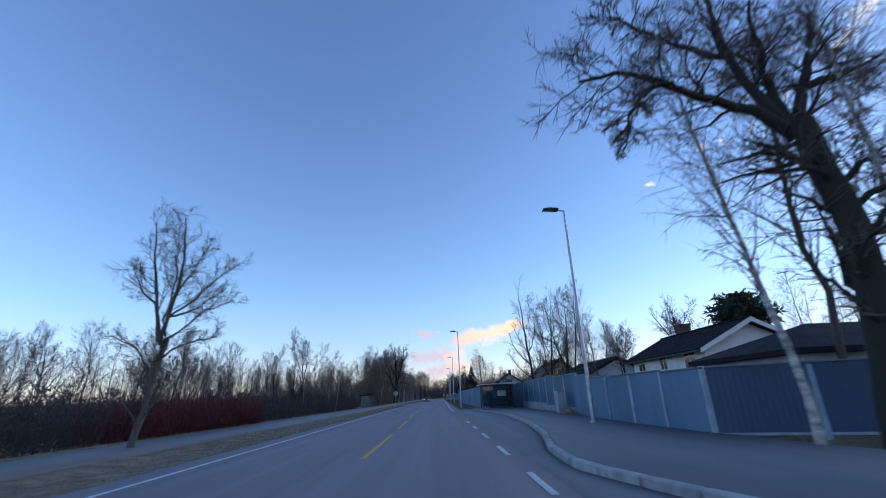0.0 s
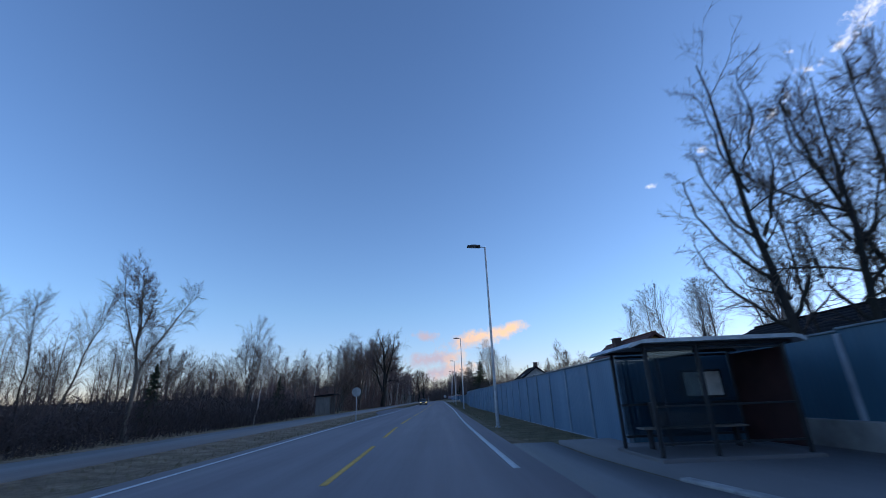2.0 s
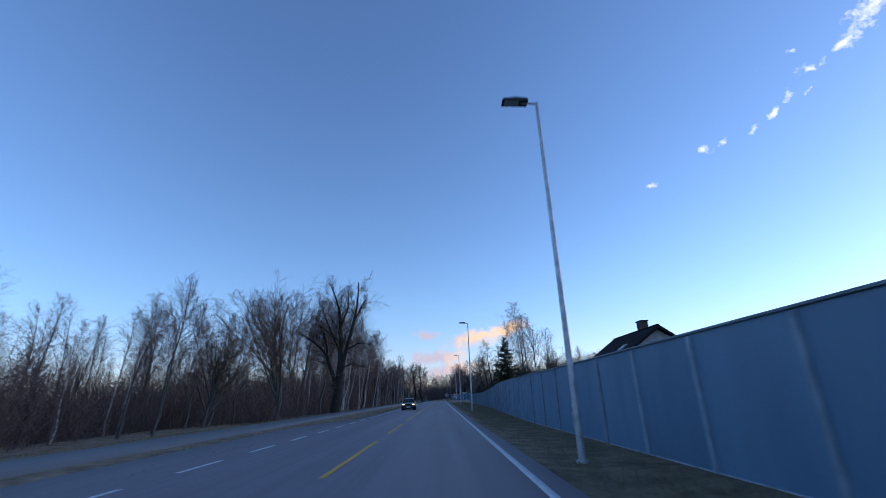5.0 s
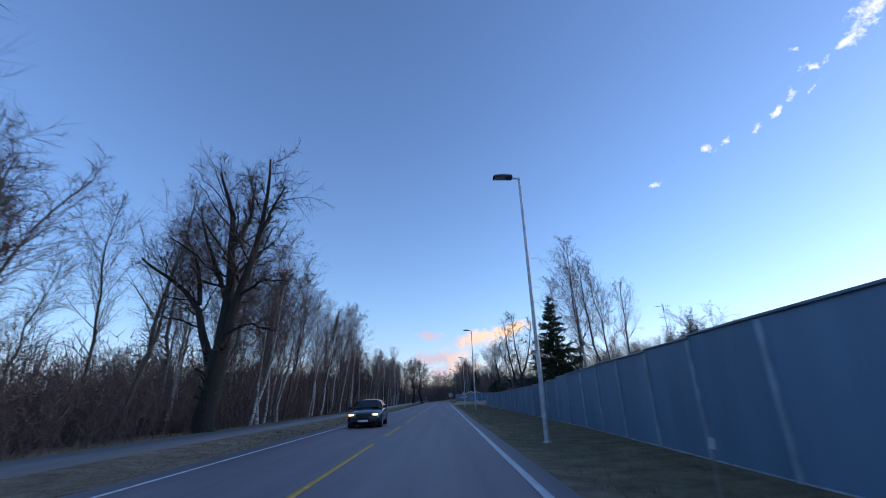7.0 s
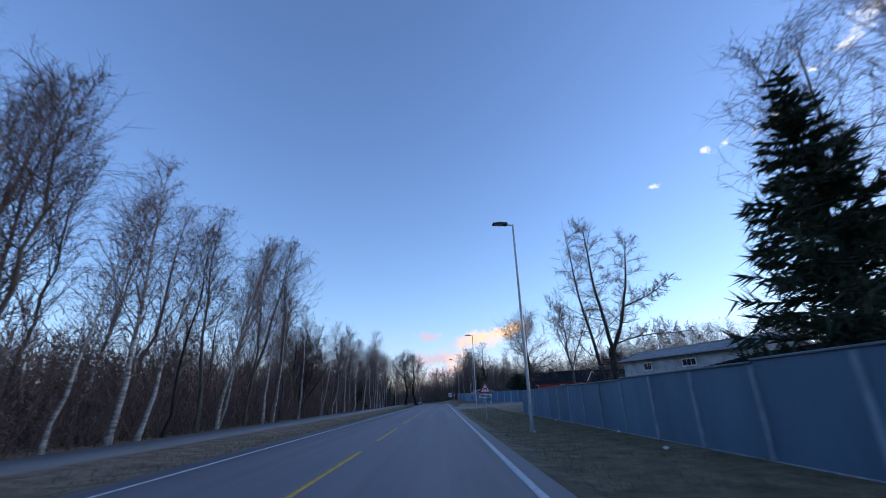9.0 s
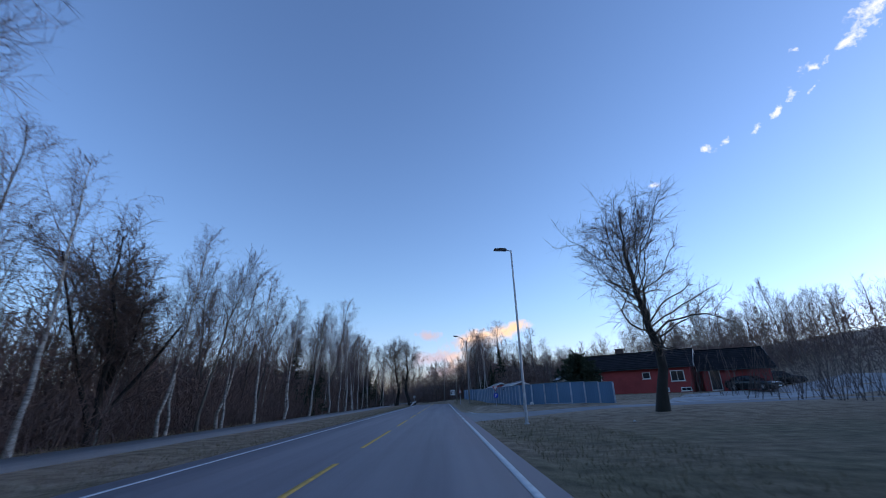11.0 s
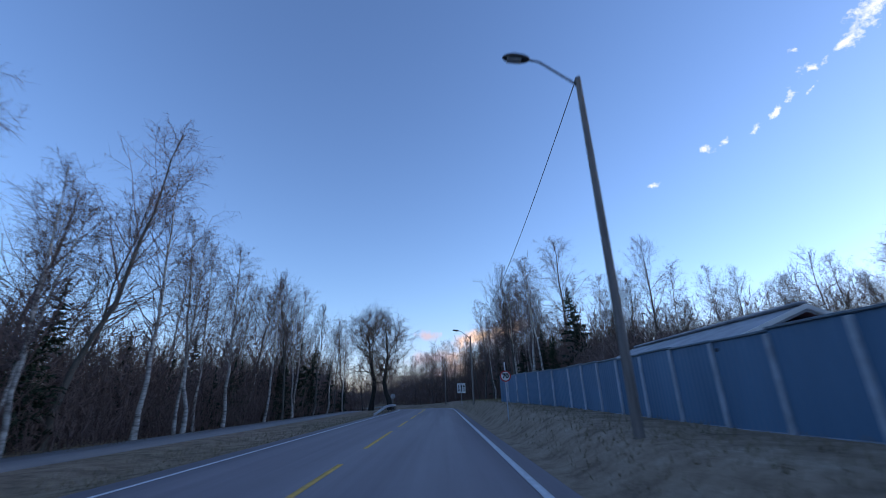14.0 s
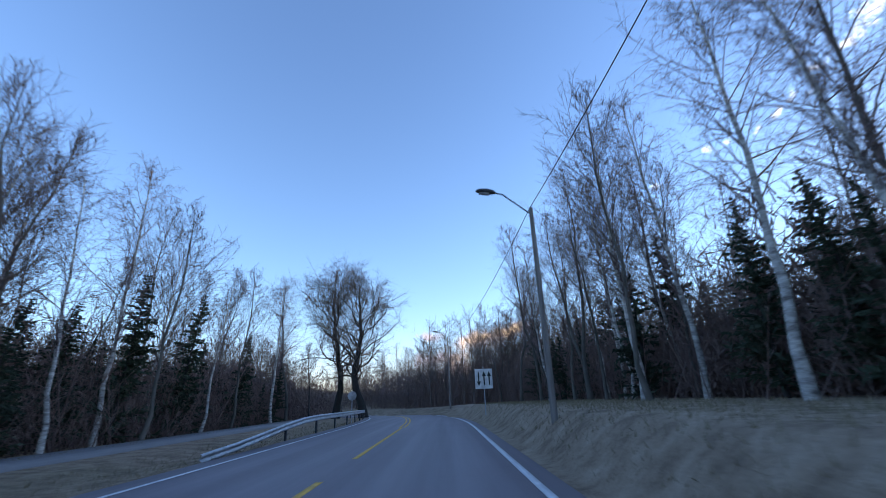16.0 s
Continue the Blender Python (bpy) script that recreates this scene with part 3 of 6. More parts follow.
def make_plinth():
    wall = thing("low_wall", "low pale cast-concrete wall under the fence", "wall", kind="structure")
    for y0, y1, h in ((22.6, 33.0, 0.32), (33.0, 44.4, 0.46)):
        bm = bmesh.new()
        x = lambda y: np.interp(y, [24, 44.4], [7.55, 8.1])
        prism(bm, [(x(y0), y0), (x(y1), y1), (x(y1) + 0.28, y1), (x(y0) + 0.28, y0)], 0.0, 0.12 + h, "z")
        bmesh.ops.bevel(bm, geom=bm.edges[:], offset=0.015, segments=1, affect="EDGES")
        part("wall_block", bm, CONCRETE, wall)
    box_ = thing("utility_cabinet", "pale grey utility cabinet standing at the fence", "cabinet", pose(7.2, 27.2, 0.12, 0, 0, 3))
    part("body", a_box(-0.20, 0.20, -0.32, 0.32, 0.0, 1.2, bevel=0.02), GREY_WOOD, box_)
    part("door", a_box(-0.215, -0.202, -0.28, 0.28, 0.06, 1.13, bevel=0.004), GREY_WOOD, box_)
    part("lid", a_box(-0.24, 0.24, -0.36, 0.36, 1.2, 1.25, bevel=0.01), GREY_WOOD, box_)
    heap = bmesh.new()
    bmesh.ops.create_icosphere(heap, subdivisions=3, radius=0.5)
    for v in heap.verts:
        v.co = Vector((v.co.x * 0.7, v.co.y * 1.5, max(v.co.z, -0.1) * 0.62)) * (1 + 0.25 * noise.noise(v.co * 4))
    tagged(part("soil_heap", heap, GROUND, m=pose(7.15, 25.4, 0.10)), "heap of brown leaves and soil by the fence", "heap")


make_plinth()


# ---- lamps, poles and wires ----
def street_lamp(x, y, z, height, turn=0):
    lamp = thing("street_lamp", "slender galvanised street lamp with a flat head over the road", "street lamp", pose(x, y, z, 0, 0, turn), "street lamps along the road")
    bm = bmesh.new()
    rod(bm, (0, 0, -0.2), (0, 0, 1.2), 0.085, 0.08, 12)
    rod(bm, (0, 0, 1.2), (0, 0, height), 0.075, 0.045, 12)
    part("pole", bm, STEEL, lamp)
    part("base_collar", rod(bmesh.new(), (0, 0, -0.05), (0, 0, 0.06), 0.14, 0.13, 12), STEEL, lamp)
    part("service_hatch", a_box(-0.09, -0.078, -0.04, 0.04, 0.7, 1.0, bevel=0.003), STEEL, lamp)
    part("arm", rod(bmesh.new(), (0.03, 0, height - 0.03), (-0.45, 0, height + 0.03), 0.032, 0.03, 8), STEEL, lamp)
    head = bmesh.new()
    prism(head, [(-0.98, -0.02), (-0.95, 0.05), (-0.6, 0.10), (-0.28, 0.075), (-0.25, -0.02)], -0.16, 0.16)
    bmesh.ops.bevel(head, geom=head.edges[:], offset=0.015, segments=2, affect="EDGES")
    hd = part("lamp_head", head, LAMP_GREY, lamp, "dark grey flat lamp head", pose(0, 0, height, 0, 3, 0))
    part("lens", a_box(-0.9, -0.5, -0.12, 0.12, -0.03, -0.021), LENS_GREY, hd, "clouded lamp lens")
    return lamp


LAMP_HEIGHT = 9.1
for lx, ly in ((6.0, 18.0), (2.5, 54.4), (2.85, 91.9), (3.14, 129.3), (3.67, 167.65), (4.24, 205.4)):
    street_lamp(lx, ly, float(land(lx, ly)) + (0.16 if ly < 40 else 0), LAMP_HEIGHT)


def wood_pole_lamp(x, y, z, height, reach=1.15):
    lamp = thing("wooden_lamp_pole", "weathered wooden pole with a bracket street lamp", "utility pole", pose(x, y, z), "wooden poles along the road")
    bm = bmesh.new()
    rod(bm, (0, 0, -0.3), (0, 0, height), 0.10, 0.065, 12)
    part("pole", bm, POLE_WOOD, lamp)
    part("bracket", rod(rod(bmesh.new(), (0.02, 0, height - 0.25), (-reach * 0.75, 0, height + 0.5), 0.024, 0.024, 8), (-reach * 0.75, 0, height + 0.5), (-reach, 0, height + 0.58), 0.024, 0.024, 8), DARK_STEEL, lamp)
    head = bmesh.new()
    bmesh.ops.create_uvsphere(head, u_segments=16, v_segments=10, radius=1.0)
    for v in head.verts:
        v.co = Vector((v.co.x * 0.34, v.co.y * 0.15, v.co.z * (0.10 if v.co.z > 0 else 0.07)))
    hd = part("lamp_head", head, LAMP_GREY, lamp, "rounded dark lamp head", pose(-reach - 0.25, 0, height + 0.62, 0, 8, 0))
    part("lens", a_box(-0.22, 0.12, -0.09, 0.09, -0.085, -0.055, bevel=0.012), LENS_GREY, hd, "clouded lamp lens")
    part("insulator", rod(bmesh.new(), (0, 0.13, height - 0.12), (0, 0.13, height + 0.06), 0.04, 0.03, 8), DARK_STEEL, lamp)
    return lamp


POLES = [(3.45, 239.7, 7.8), (2.95, 274.3, 6.35), (0.6, 312.0, 7.6)]
for px, py, ph in POLES:
    wood_pole_lamp(px, py, float(land(px, py)), ph)


def wire(a, b, sag, name="overhead_wire", r=0.012):
    a, b = Vector(a), Vector(b)
    data = bpy.data.curves.new(name, "CURVE")
    data.dimensions, data.bevel_depth, data.bevel_resolution = "3D", r, 1
    line = data.splines.new("POLY")
    line.points.add(24)
    for i, p in enumerate(line.points):
        s = i / 24
        c = a.lerp(b, s)
        p.co = (c.x, c.y, c.z - sag * 4 * s * (1 - s), 1)
    data.materials.append(DARK_STEEL)
    tagged(new(name, data), "thin black overhead wire between wooden poles", "wire", "overhead wires")


tops = [(x, y + 0.13, float(land(x, y)) + h + 0.05) for x, y, h in POLES]
for p, q in zip(tops, tops[1:]):
    wire(p, q, 1.1)


# ---- signs ----
def disc(r, depth, sides=32):
    return rod(bmesh.new(), (0, -depth / 2, 0), (0, depth / 2, 0), r, r, sides)


def poly_plate(outline, depth):
    return prism(bmesh.new(), outline, -depth / 2, depth / 2)


def sign_post(name, label, x, y, height, group="road signs", both=False, turn=0):
    s = thing(name, label, "road sign", pose(x, y, float(land(x, y)), 0, 0, turn), group)
    part("post", rod(bmesh.new(), (0, 0.05, -0.2), (0, 0.05, height), 0.03, 0.03, 10), STEEL, s)
    return s


def triangle(size, up=True):
    h = size * math.sqrt(3) / 2
    k = 1 if up else -1
    return [(-size / 2, -k * h / 3), (size / 2, -k * h / 3), (0, k * h * 2 / 3)]


def letters(text, size, parent, place):
    data = bpy.data.curves.new("sign_text", "FONT")
    data.body, data.size, data.align_x, data.align_y, data.extrude, data.offset = text, size, "CENTER", "CENTER", 0.002, 0.012
    ob = new("numerals", data)
    data.materials.append(SIGN_BLACK)
    ob.parent = parent
    ob.matrix_basis = pose(*place, 90, 0, 0)


def make_signs():
    # animal warning triangle with a plate below
    s = sign_post("animal_warning_sign", "red-edged warning triangle with a dark animal shape and a plate below", 2.88, 178.4, 2.3)
    p = part("triangle_plate", poly_plate([(x * 1.0, z) for x, z in triangle(0.82)], 0.02), SIGN_RED, s, "red triangle border", pose(0, 0, 1.93))
    part("white_field", poly_plate(triangle(0.56), 0.006), SIGN_WHITE, p, m=pose(0, -0.014, 0))
    part("animal_shape", poly_plate([(-0.15, -0.10), (-0.115, -0.10), (-0.095, -0.015), (0.055, -0.015), (0.07, -0.10), (0.10, -0.10), (0.11, 0.03), (0.16, 0.07), (0.12, 0.10), (0.035, 0.055), (-0.12, 0.05)], 0.004), SIGN_BLACK, p, m=pose(0, -0.02, 0.0))
    part("lower_plate", a_box(-0.40, 0.40, -0.01, 0.01, 1.40, 1.60, bevel=0.004), SIGN_WHITE, s)
    for z in (1.535, 1.465):
        part("text_bar", a_box(-0.33, 0.33, -0.016, -0.011, z - 0.018, z + 0.018), SIGN_BLACK, s)
    # give way and turn right
    s = sign_post("give_way_sign", "red and white give-way triangle over a round blue arrow sign", 5.05, 224.6, 1.95)
    p = part("triangle_plate", poly_plate(triangle(0.56, False), 0.02), SIGN_RED, s, "red triangle border", pose(0, 0, 2.05 - float(land(5.05, 224.6))))
    part("white_field", poly_plate(triangle(0.36, False), 0.006), SIGN_WHITE, p, m=pose(0, -0.014, 0.0))
    p = part("round_plate", disc(0.215, 0.02), SIGN_BLUE, s, "blue disc", pose(0, 0, 1.36 - float(land(5.05, 224.6))))
    part("arrow", poly_plate([(-0.072, -0.13), (-0.026, -0.13), (-0.026, 0.033), (0.04, 0.033), (0.04, -0.02), (0.124, 0.06), (0.04, 0.13), (0.04, 0.08), (-0.072, 0.08)], 0.006), SIGN_WHITE, p, m=pose(0, -0.014, 0))
    # speed limit
    s = sign_post("speed_limit_sign", "round white speed limit sign with a red ring", 2.71, 250.4, 2.35)
    p = part("round_plate", disc(0.23, 0.02), SIGN_RED, s, "red ring", pose(0, 0, 2.09 - float(land(2.71, 250.4))))
    part("white_field", disc(0.178, 0.006), SIGN_WHITE, p, m=pose(0, -0.014, 0))
    letters("70", 0.27, p, (0, -0.02, 0))
    # lane arrows board
    s = sign_post("lane_sign", "square white board with three black lane arrows", 2.5, 290.0, 2.9)
    zc = 2.45 - float(land(2.5, 290.0))
    p = part("board", a_box(-0.55, 0.55, -0.012, 0.012, -0.6, 0.6, bevel=0.005), SIGN_WHITE, s, m=pose(0, 0, zc))
    for x, up in ((-0.32, -1), (0.02, 1), (0.34, 1)):
        part("arrow", poly_plate([(x - 0.04, -0.4 * up), (x + 0.04, -0.4 * up), (x + 0.04, 0.15 * up), (x + 0.13, 0.15 * up), (x, 0.45 * up), (x - 0.13, 0.15 * up), (x - 0.04, 0.15 * up)], 0.006), SIGN_BLACK, p, m=pose(0, -0.016, 0))
    # signs seen from behind on the far side
    for x, y, z, r in ((-6.5, 66.5, 2.05, 0.34), (-6.6, 296.5, 1.95, 0.34)):
        b = float(bend(y))
        s = sign_post("road_sign", "round road sign seen from its grey back", x + b, y, z + 0.3 - float(dip(y)))
        part("round_plate", disc(r, 0.02), SIGN_BACK, s, m=pose(0, 0, z))


make_signs()


# ---- guard rail ----
def make_rail():
    rail = thing("guard_rail", "galvanised steel guard rail that sinks to the grass at its end", "guard rail")
    ys = np.arange(274.2, 400, 2.0)
    xs = LEFT_EDGE - 0.75 + 0.25 * ease(ys, 274, 284) + bend(ys)
    zs = dip(ys) + 0.02 + 0.68 * ease(ys, 273, 284)
    w = [(0.0, 0.13), (0.05, 0.10), (0.05, 0.055), (0.0, 0.02), (0.0, -0.02), (0.05, -0.055), (0.05, -0.10), (0.0, -0.13)]
    v = np.array([(x + dx, y, z + dz) for x, y, z in zip(xs, ys, zs) for dx, dz in w] + [(x + dx - 0.01, y, z + dz) for x, y, z in zip(xs, ys, zs) for dx, dz in w])
    n, k = len(ys), len(w)
    f = []
    for i in range(n - 1):
        for j in range(k - 1):
            a = i * k + j
            f += [(a, a + k, a + k + 1, a + 1), (a + n * k, a + n * k + 1, a + n * k + k + 1, a + n * k + k)]
    part("beam", mesh_of("beam", v, f, STEEL), STEEL, rail)
    post = shell(a_box(-0.07, 0.0, -0.07, 0.07, -0.75, 0.10, bevel=0.005), "post")
    post.materials.append(DARK_STEEL)
    for x, y, z in list(zip(xs, ys, zs))[3::2]:
        part("post", post, DARK_STEEL, rail, m=pose(x - 0.012, y, z))


make_rail()


# ---- bus shelter ----
def make_shelter():
    s = thing("bus_shelter", "dark steel and glass bus shelter with a flat curved-edge roof", "bus shelter", pose(0.2, 0, 0.0))
    z0, top = 0.09, 2.12
    x0, x1, y0, y1 = 3.7, 6.5, 41.2, 42.9
    for x, y in ((x0, y0), (x0, y1), (4.75, y0), (x1, y0), (x1, y1), (4.75, y1)):
        part("post", a_box(x - 0.034, x + 0.034, y - 0.034, y + 0.034, z0, top, bevel=0.006), DARK_STEEL, s)
    for z in (0.34, 1.0, 2.06):
        for a, b in ((x0, 4.75), (4.75, x1)):
            part("rail", a_box(a + 0.06, b - 0.06, y0 - 0.03, y0 + 0.03, z - 0.018, z + 0.018, bevel=0.004), DARK_STEEL, s)
            part("rail", a_box(a + 0.06, b - 0.06, y1 - 0.03, y1 + 0.03, z - 0.025, z + 0.025, bevel=0.005), DARK_STEEL, s)
    for a, b, y in ((x0, 4.75, y0), (x0, 4.75, y1), (4.75, x1, y1)):
        part("glass_pane", a_box(a + 0.06, b - 0.06, y - 0.006, y + 0.006, 0.37, 2.03), SHELTER_GLASS, s)
    part("side_panel", a_box(x1 - 0.02, x1 + 0.02, y0 + 0.06, y1 - 0.06, 0.2, 2.05, bevel=0.006), DARK_RED, s, "dark red-brown end panel")
    roof = bmesh.new()
    prism(roof, [(3.30, 2.09), (3.26, 2.11), (3.38, 2.20), (3.62, 2.255), (6.55, 2.27), (6.75, 2.23), (6.82, 2.15), (6.78, 2.11), (6.62, 2.19), (3.56, 2.18)], y0 - 0.3, y1 + 0.35)
    part("roof", roof, STEEL, s, "pale curved sheet roof")
    part("roof_beam", a_box(x0 - 0.3, x1 + 0.2, y0 - 0.04, y0 + 0.04, 2.12, 2.2, bevel=0.005), DARK_STEEL, s)
    part("roof_beam", a_box(x0 - 0.3, x1 + 0.2, y1 - 0.04, y1 + 0.04, 2.12, 2.2, bevel=0.005), DARK_STEEL, s)
    bench = part("bench", a_box(3.95, 6.25, y1 - 0.5, y1 - 0.15, 0.5, 0.54, bevel=0.008), POLE_WOOD, s, "dark wooden bench board")
    for x in (4.15, 6.05):
        part("bench_leg", a_box(x - 0.03, x + 0.03, y1 - 0.4, y1 - 0.25, z0, 0.498), DARK_STEEL, bench)
    poster = part("notice_case", a_box(5.2, 6.15, y1 - 0.12, y1 - 0.06, 1.10, 1.72, bevel=0.008), DARK_STEEL, s)
    part("notice", a_box(5.25, 6.1, y1 - 0.13, y1 - 0.122, 1.15, 1.67), SIGN_WHITE, poster, "white timetable sheet")
    part("waste_bin", rod(bmesh.new(), (4.45, y1 - 0.25, 0.55), (4.45, y1 - 0.25, 1.05), 0.17, 0.19, 14), DARK_STEEL, s)
    tagged(part("concrete_slab", a_box(3.8, 6.85, 41.05, 43.15, -0.1, 0.108, bevel=0.01), BAY_ASPHALT), "asphalt slab under the bus shelter", "slab", kind="structure")
    return s


make_shelter()


# ---- houses ----
def window_unit(parent, wide, high, m, bars=1):
    w = part("window", a_box(-wide / 2, wide / 2, -0.03, 0.03, -high / 2, high / 2, bevel=0.01), WHITE_WOOD, parent, "white-framed window", m)
    n = bars + 1
    cell = (wide - 0.12) / n
    for i in range(n):
        x0 = -wide / 2 + 0.06 + i * cell + 0.02
        part("pane", a_box(x0, x0 + cell - 0.04, -0.036, -0.032, -high / 2 + 0.08, high / 2 - 0.08), WINDOW, w)
    part("sill", a_box(-wide / 2 - 0.05, wide / 2 + 0.05, -0.08, -0.03, -high / 2 - 0.04, -high / 2, bevel=0.005), WHITE_WOOD, w)


def house(name, label, cx, cy, length, width, wall_h, ridge_h, wall_mat, roof_mat, turn=0, overhang=0.45, chimney=None, z=0.0, windows=(), tiles=True, board=0.25):
    """A gabled house, its ridge along its own y; windows: (side, along, height, wide, high, bars); side: w, e, s, n."""
    h = thing(name, label, "house", pose(cx, cy, z, 0, 0, turn))
    a, b = width / 2, length / 2
    part("wall", prism(bmesh.new(), [(-a, -0.6), (a, -0.6), (a, wall_h), (0, ridge_h - 0.12), (-a, wall_h)], -b, b), wall_mat, h)
    # boards on the walls
    n = int(length / 0.32)
    slope = (ridge_h - wall_h) / a
    for side in (-1, 1):
        bm = bmesh.new()
        o = overhang
        e = a + o
        ez = wall_h - slope * o
        prism(bm, [(0, ridge_h), (side * e, ez), (side * e, ez + 0.14), (0, ridge_h + 0.16)], -b - o, b + o)
        r = part("roof_slope", bm, roof_mat, h)
        if tiles:
            rows = int(math.hypot(e, ridge_h - ez) / 0.42)
            v, f = [], []
            for k in range(rows):
                s0, s1 = k / rows, (k + 1) / rows + 0.012
                for s, dz in ((s0, 0.15), (s1, 0.20), (s1, 0.15)):
                    for y in (-b - o - 0.01, b + o + 0.01):
                        v.append((side * e * s, y, ridge_h + (ez - ridge_h) * s + dz))
                i = 6 * k
                f += [(i, i + 1, i + 3, i + 2), (i + 2, i + 3, i + 5, i + 4)]
            tagged(part("tiling", mesh_of("tiling", v, f, roof_mat), roof_mat, r), kind="stuff")
        part("gutter", a_box(min(side * e, side * (e + 0.1)), max(side * e, side * (e + 0.1)), -b - o, b + o, ez - 0.02, ez + 0.08, bevel=0.02), DARK_STEEL, h)
        for end in (-1, 1):
            bm = bmesh.new()
            y = end * (b + o)
            prism(bm, [(0, ridge_h + 0.17 - board * 1.08), (side * e, ez + 0.15 - board), (side * e, ez + 0.15), (0, ridge_h + 0.17)], min(y, y + end * 0.03), max(y, y + end * 0.03))
            part("bargeboard", bm, WHITE_WOOD if wall_mat in (WHITE_WOOD, RED_WOOD) else roof_mat, h)
    part("ridge_cap", a_box(-0.12, 0.12, -b - overhang, b + overhang, ridge_h + 0.15, ridge_h + 0.23, bevel=0.03), roof_mat, h)
    if chimney:
        x, y, zc = chimney
        c = part("chimney", a_box(x - 0.35, x + 0.35, y - 0.45, y + 0.45, wall_h, zc, bevel=0.015), CHIMNEY, h)
        part("chimney_cap", a_box(x - 0.42, x + 0.42, y - 0.52, y + 0.52, zc, zc + 0.1, bevel=0.01), DARK_STEEL, c)
    for side, along, zc, wide, high, bars in windows:
        m = {"w": pose(-a - 0.02, along, zc, 0, 0, -90), "e": pose(a + 0.02, along, zc, 0, 0, 90), "s": pose(along, -b - 0.02, zc), "n": pose(along, b + 0.02, zc, 0, 0, 180)}[side]
        window_unit(h, wide, high, m, bars)
    # board joints
    for side in (-1, 1):
        bm = bmesh.new()
        for i in range(n):
            y = -b + (i + 0.5) * length / n
            box(bm, side * a - 0.008 if side < 0 else side * a, side * a if side < 0 else side * a + 0.008, y - 0.03, y + 0.03, -0.5, wall_h - 0.02)
        part("board_joints", bm, wall_mat, h)
    bm = bmesh.new()
    for i in range(int(width / 0.32)):
        x = -a + (i + 0.5) * width / int(width / 0.32)
        box(bm, x - 0.03, x + 0.03, -b - 0.008, -b, -0.5, wall_h + (a - abs(x)) * slope - 0.2)
    part("board_joints", bm, wall_mat, h)
    return h


house("white_house", "low white wooden house with a dark tiled roof", 17.9, 29.4, 9.4, 5.6, 3.3, 4.7, WHITE_WOOD, DARK_ROOF, chimney=(0.35, 2.5, 5.5), z=0.1, overhang=0.5,
      windows=(("w", 3.2, 2.65, 1.1, 0.6, 1), ("w", 0.0, 2.7, 0.95, 0.85, 1), ("w", -3.2, 2.65, 1.3, 1.05, 1), ("s", 1.4, 2.3, 1.1, 0.6, 1)))


def hipped_garage(cx, cy, length, width, wall_h, ridge_h, z):
    g = thing("garage", "low garage with a dark hipped roof behind the fence", "garage", pose(cx, cy, z))
    a, b, o = length / 2, width / 2, 0.4
    part("wall", a_box(-a, a, -b, b, -0.3, wall_h), GREY_WOOD, g)
    bm = bmesh.new()
    low = [bm.verts.new((x, y, wall_h)) for x, y in ((-a - o, -b - o), (a + o, -b - o), (a + o, b + o), (-a - o, b + o))]
    eave = [bm.verts.new((v.co.x, v.co.y, wall_h + 0.16)) for v in low]
    r0, r1 = bm.verts.new((-a + b, 0, ridge_h)), bm.verts.new((a - b, 0, ridge_h))
    bm.faces.new(low[::-1])
    for i in range(4):
        j = (i + 1) % 4
        bm.faces.new((low[i], low[j], eave[j], eave[i]))
    for f in ((eave[0], eave[1], r1, r0), (eave[2], eave[3], r0, r1), (eave[1], eave[2], r1), (eave[3], eave[0], r0)):
        bm.faces.new(f)
    bmesh.ops.recalc_face_normals(bm, faces=bm.faces[:])
    part("roof", bm, DARK_ROOF, g)
    part("garage_door", a_box(-1.3, 1.3, -b - 0.03, -b - 0.002, 0, 1.9, bevel=0.01), WHITE_WOOD, g)


hipped_garage(14.6, 15.4, 7.6, 5.0, 2.0, 3.2, 0.1)
house("dark_roofed_house", "house with a dark tiled roof behind the fence", 18.0, 50.5, 12.0, 7.0, 2.6, 4.2, GREY_WOOD, DARK_ROOF, z=0.1)
house("yellow_house", "ochre wooden house with a brown tiled gable roof and chimney", 20.2, 79.0, 11.5, 8.0, 3.2, 6.4, YELLOW_WOOD, BROWN_ROOF, chimney=(-1.0, 0.5, 6.7), z=0.0,
      windows=(("s", 0.0, 4.4, 1.3, 1.1, 1), ("w", 0.0, 2.2, 1.4, 1.0, 1)))
grey = house("grey_house", "pale grey wooden house with a dark gable roof, chimney and skylight", 18.7, 123.4, 9.0, 7.0, 3.95, 6.4, GREY_WOOD, DARK_ROOF, chimney=(0.9, -0.2, 7.55), z=0.0,
             windows=(("s", 0.0, 4.6, 1.5, 0.9, 2), ("w", 1.0, 2.2, 1.4, 1.0, 1)))
part("skylight", a_box(-0.4, 0.4, -0.5, 0.5, 0.0, 0.08, bevel=0.02), SIGN_BACK, grey, "pale-framed skylight in the roof", pose(-2.3, -2.4, 4.98, 0, -35, 0))
house("pale_bungalow", "long weathered grey shed-like house with a ribbed light grey sheet roof", 26.2, 192.4, 15.5, 6.4, 3.55, 4.5, GREY_WOOD, PALE_ROOF, z=1.0, turn=18.9, overhang=0.45, tiles=True,
      windows=(("w", 4.2, 2.8, 1.1, 0.8, 1), ("w", -1.0, 2.8, 1.6, 0.7, 2)))
house("flat_garage", "low grey garage with a dark roof edge behind the fence", 20.5, 172.5, 9.0, 6.0, 2.6, 3.2, GREY_WOOD, DARK_ROOF, z=0.0)
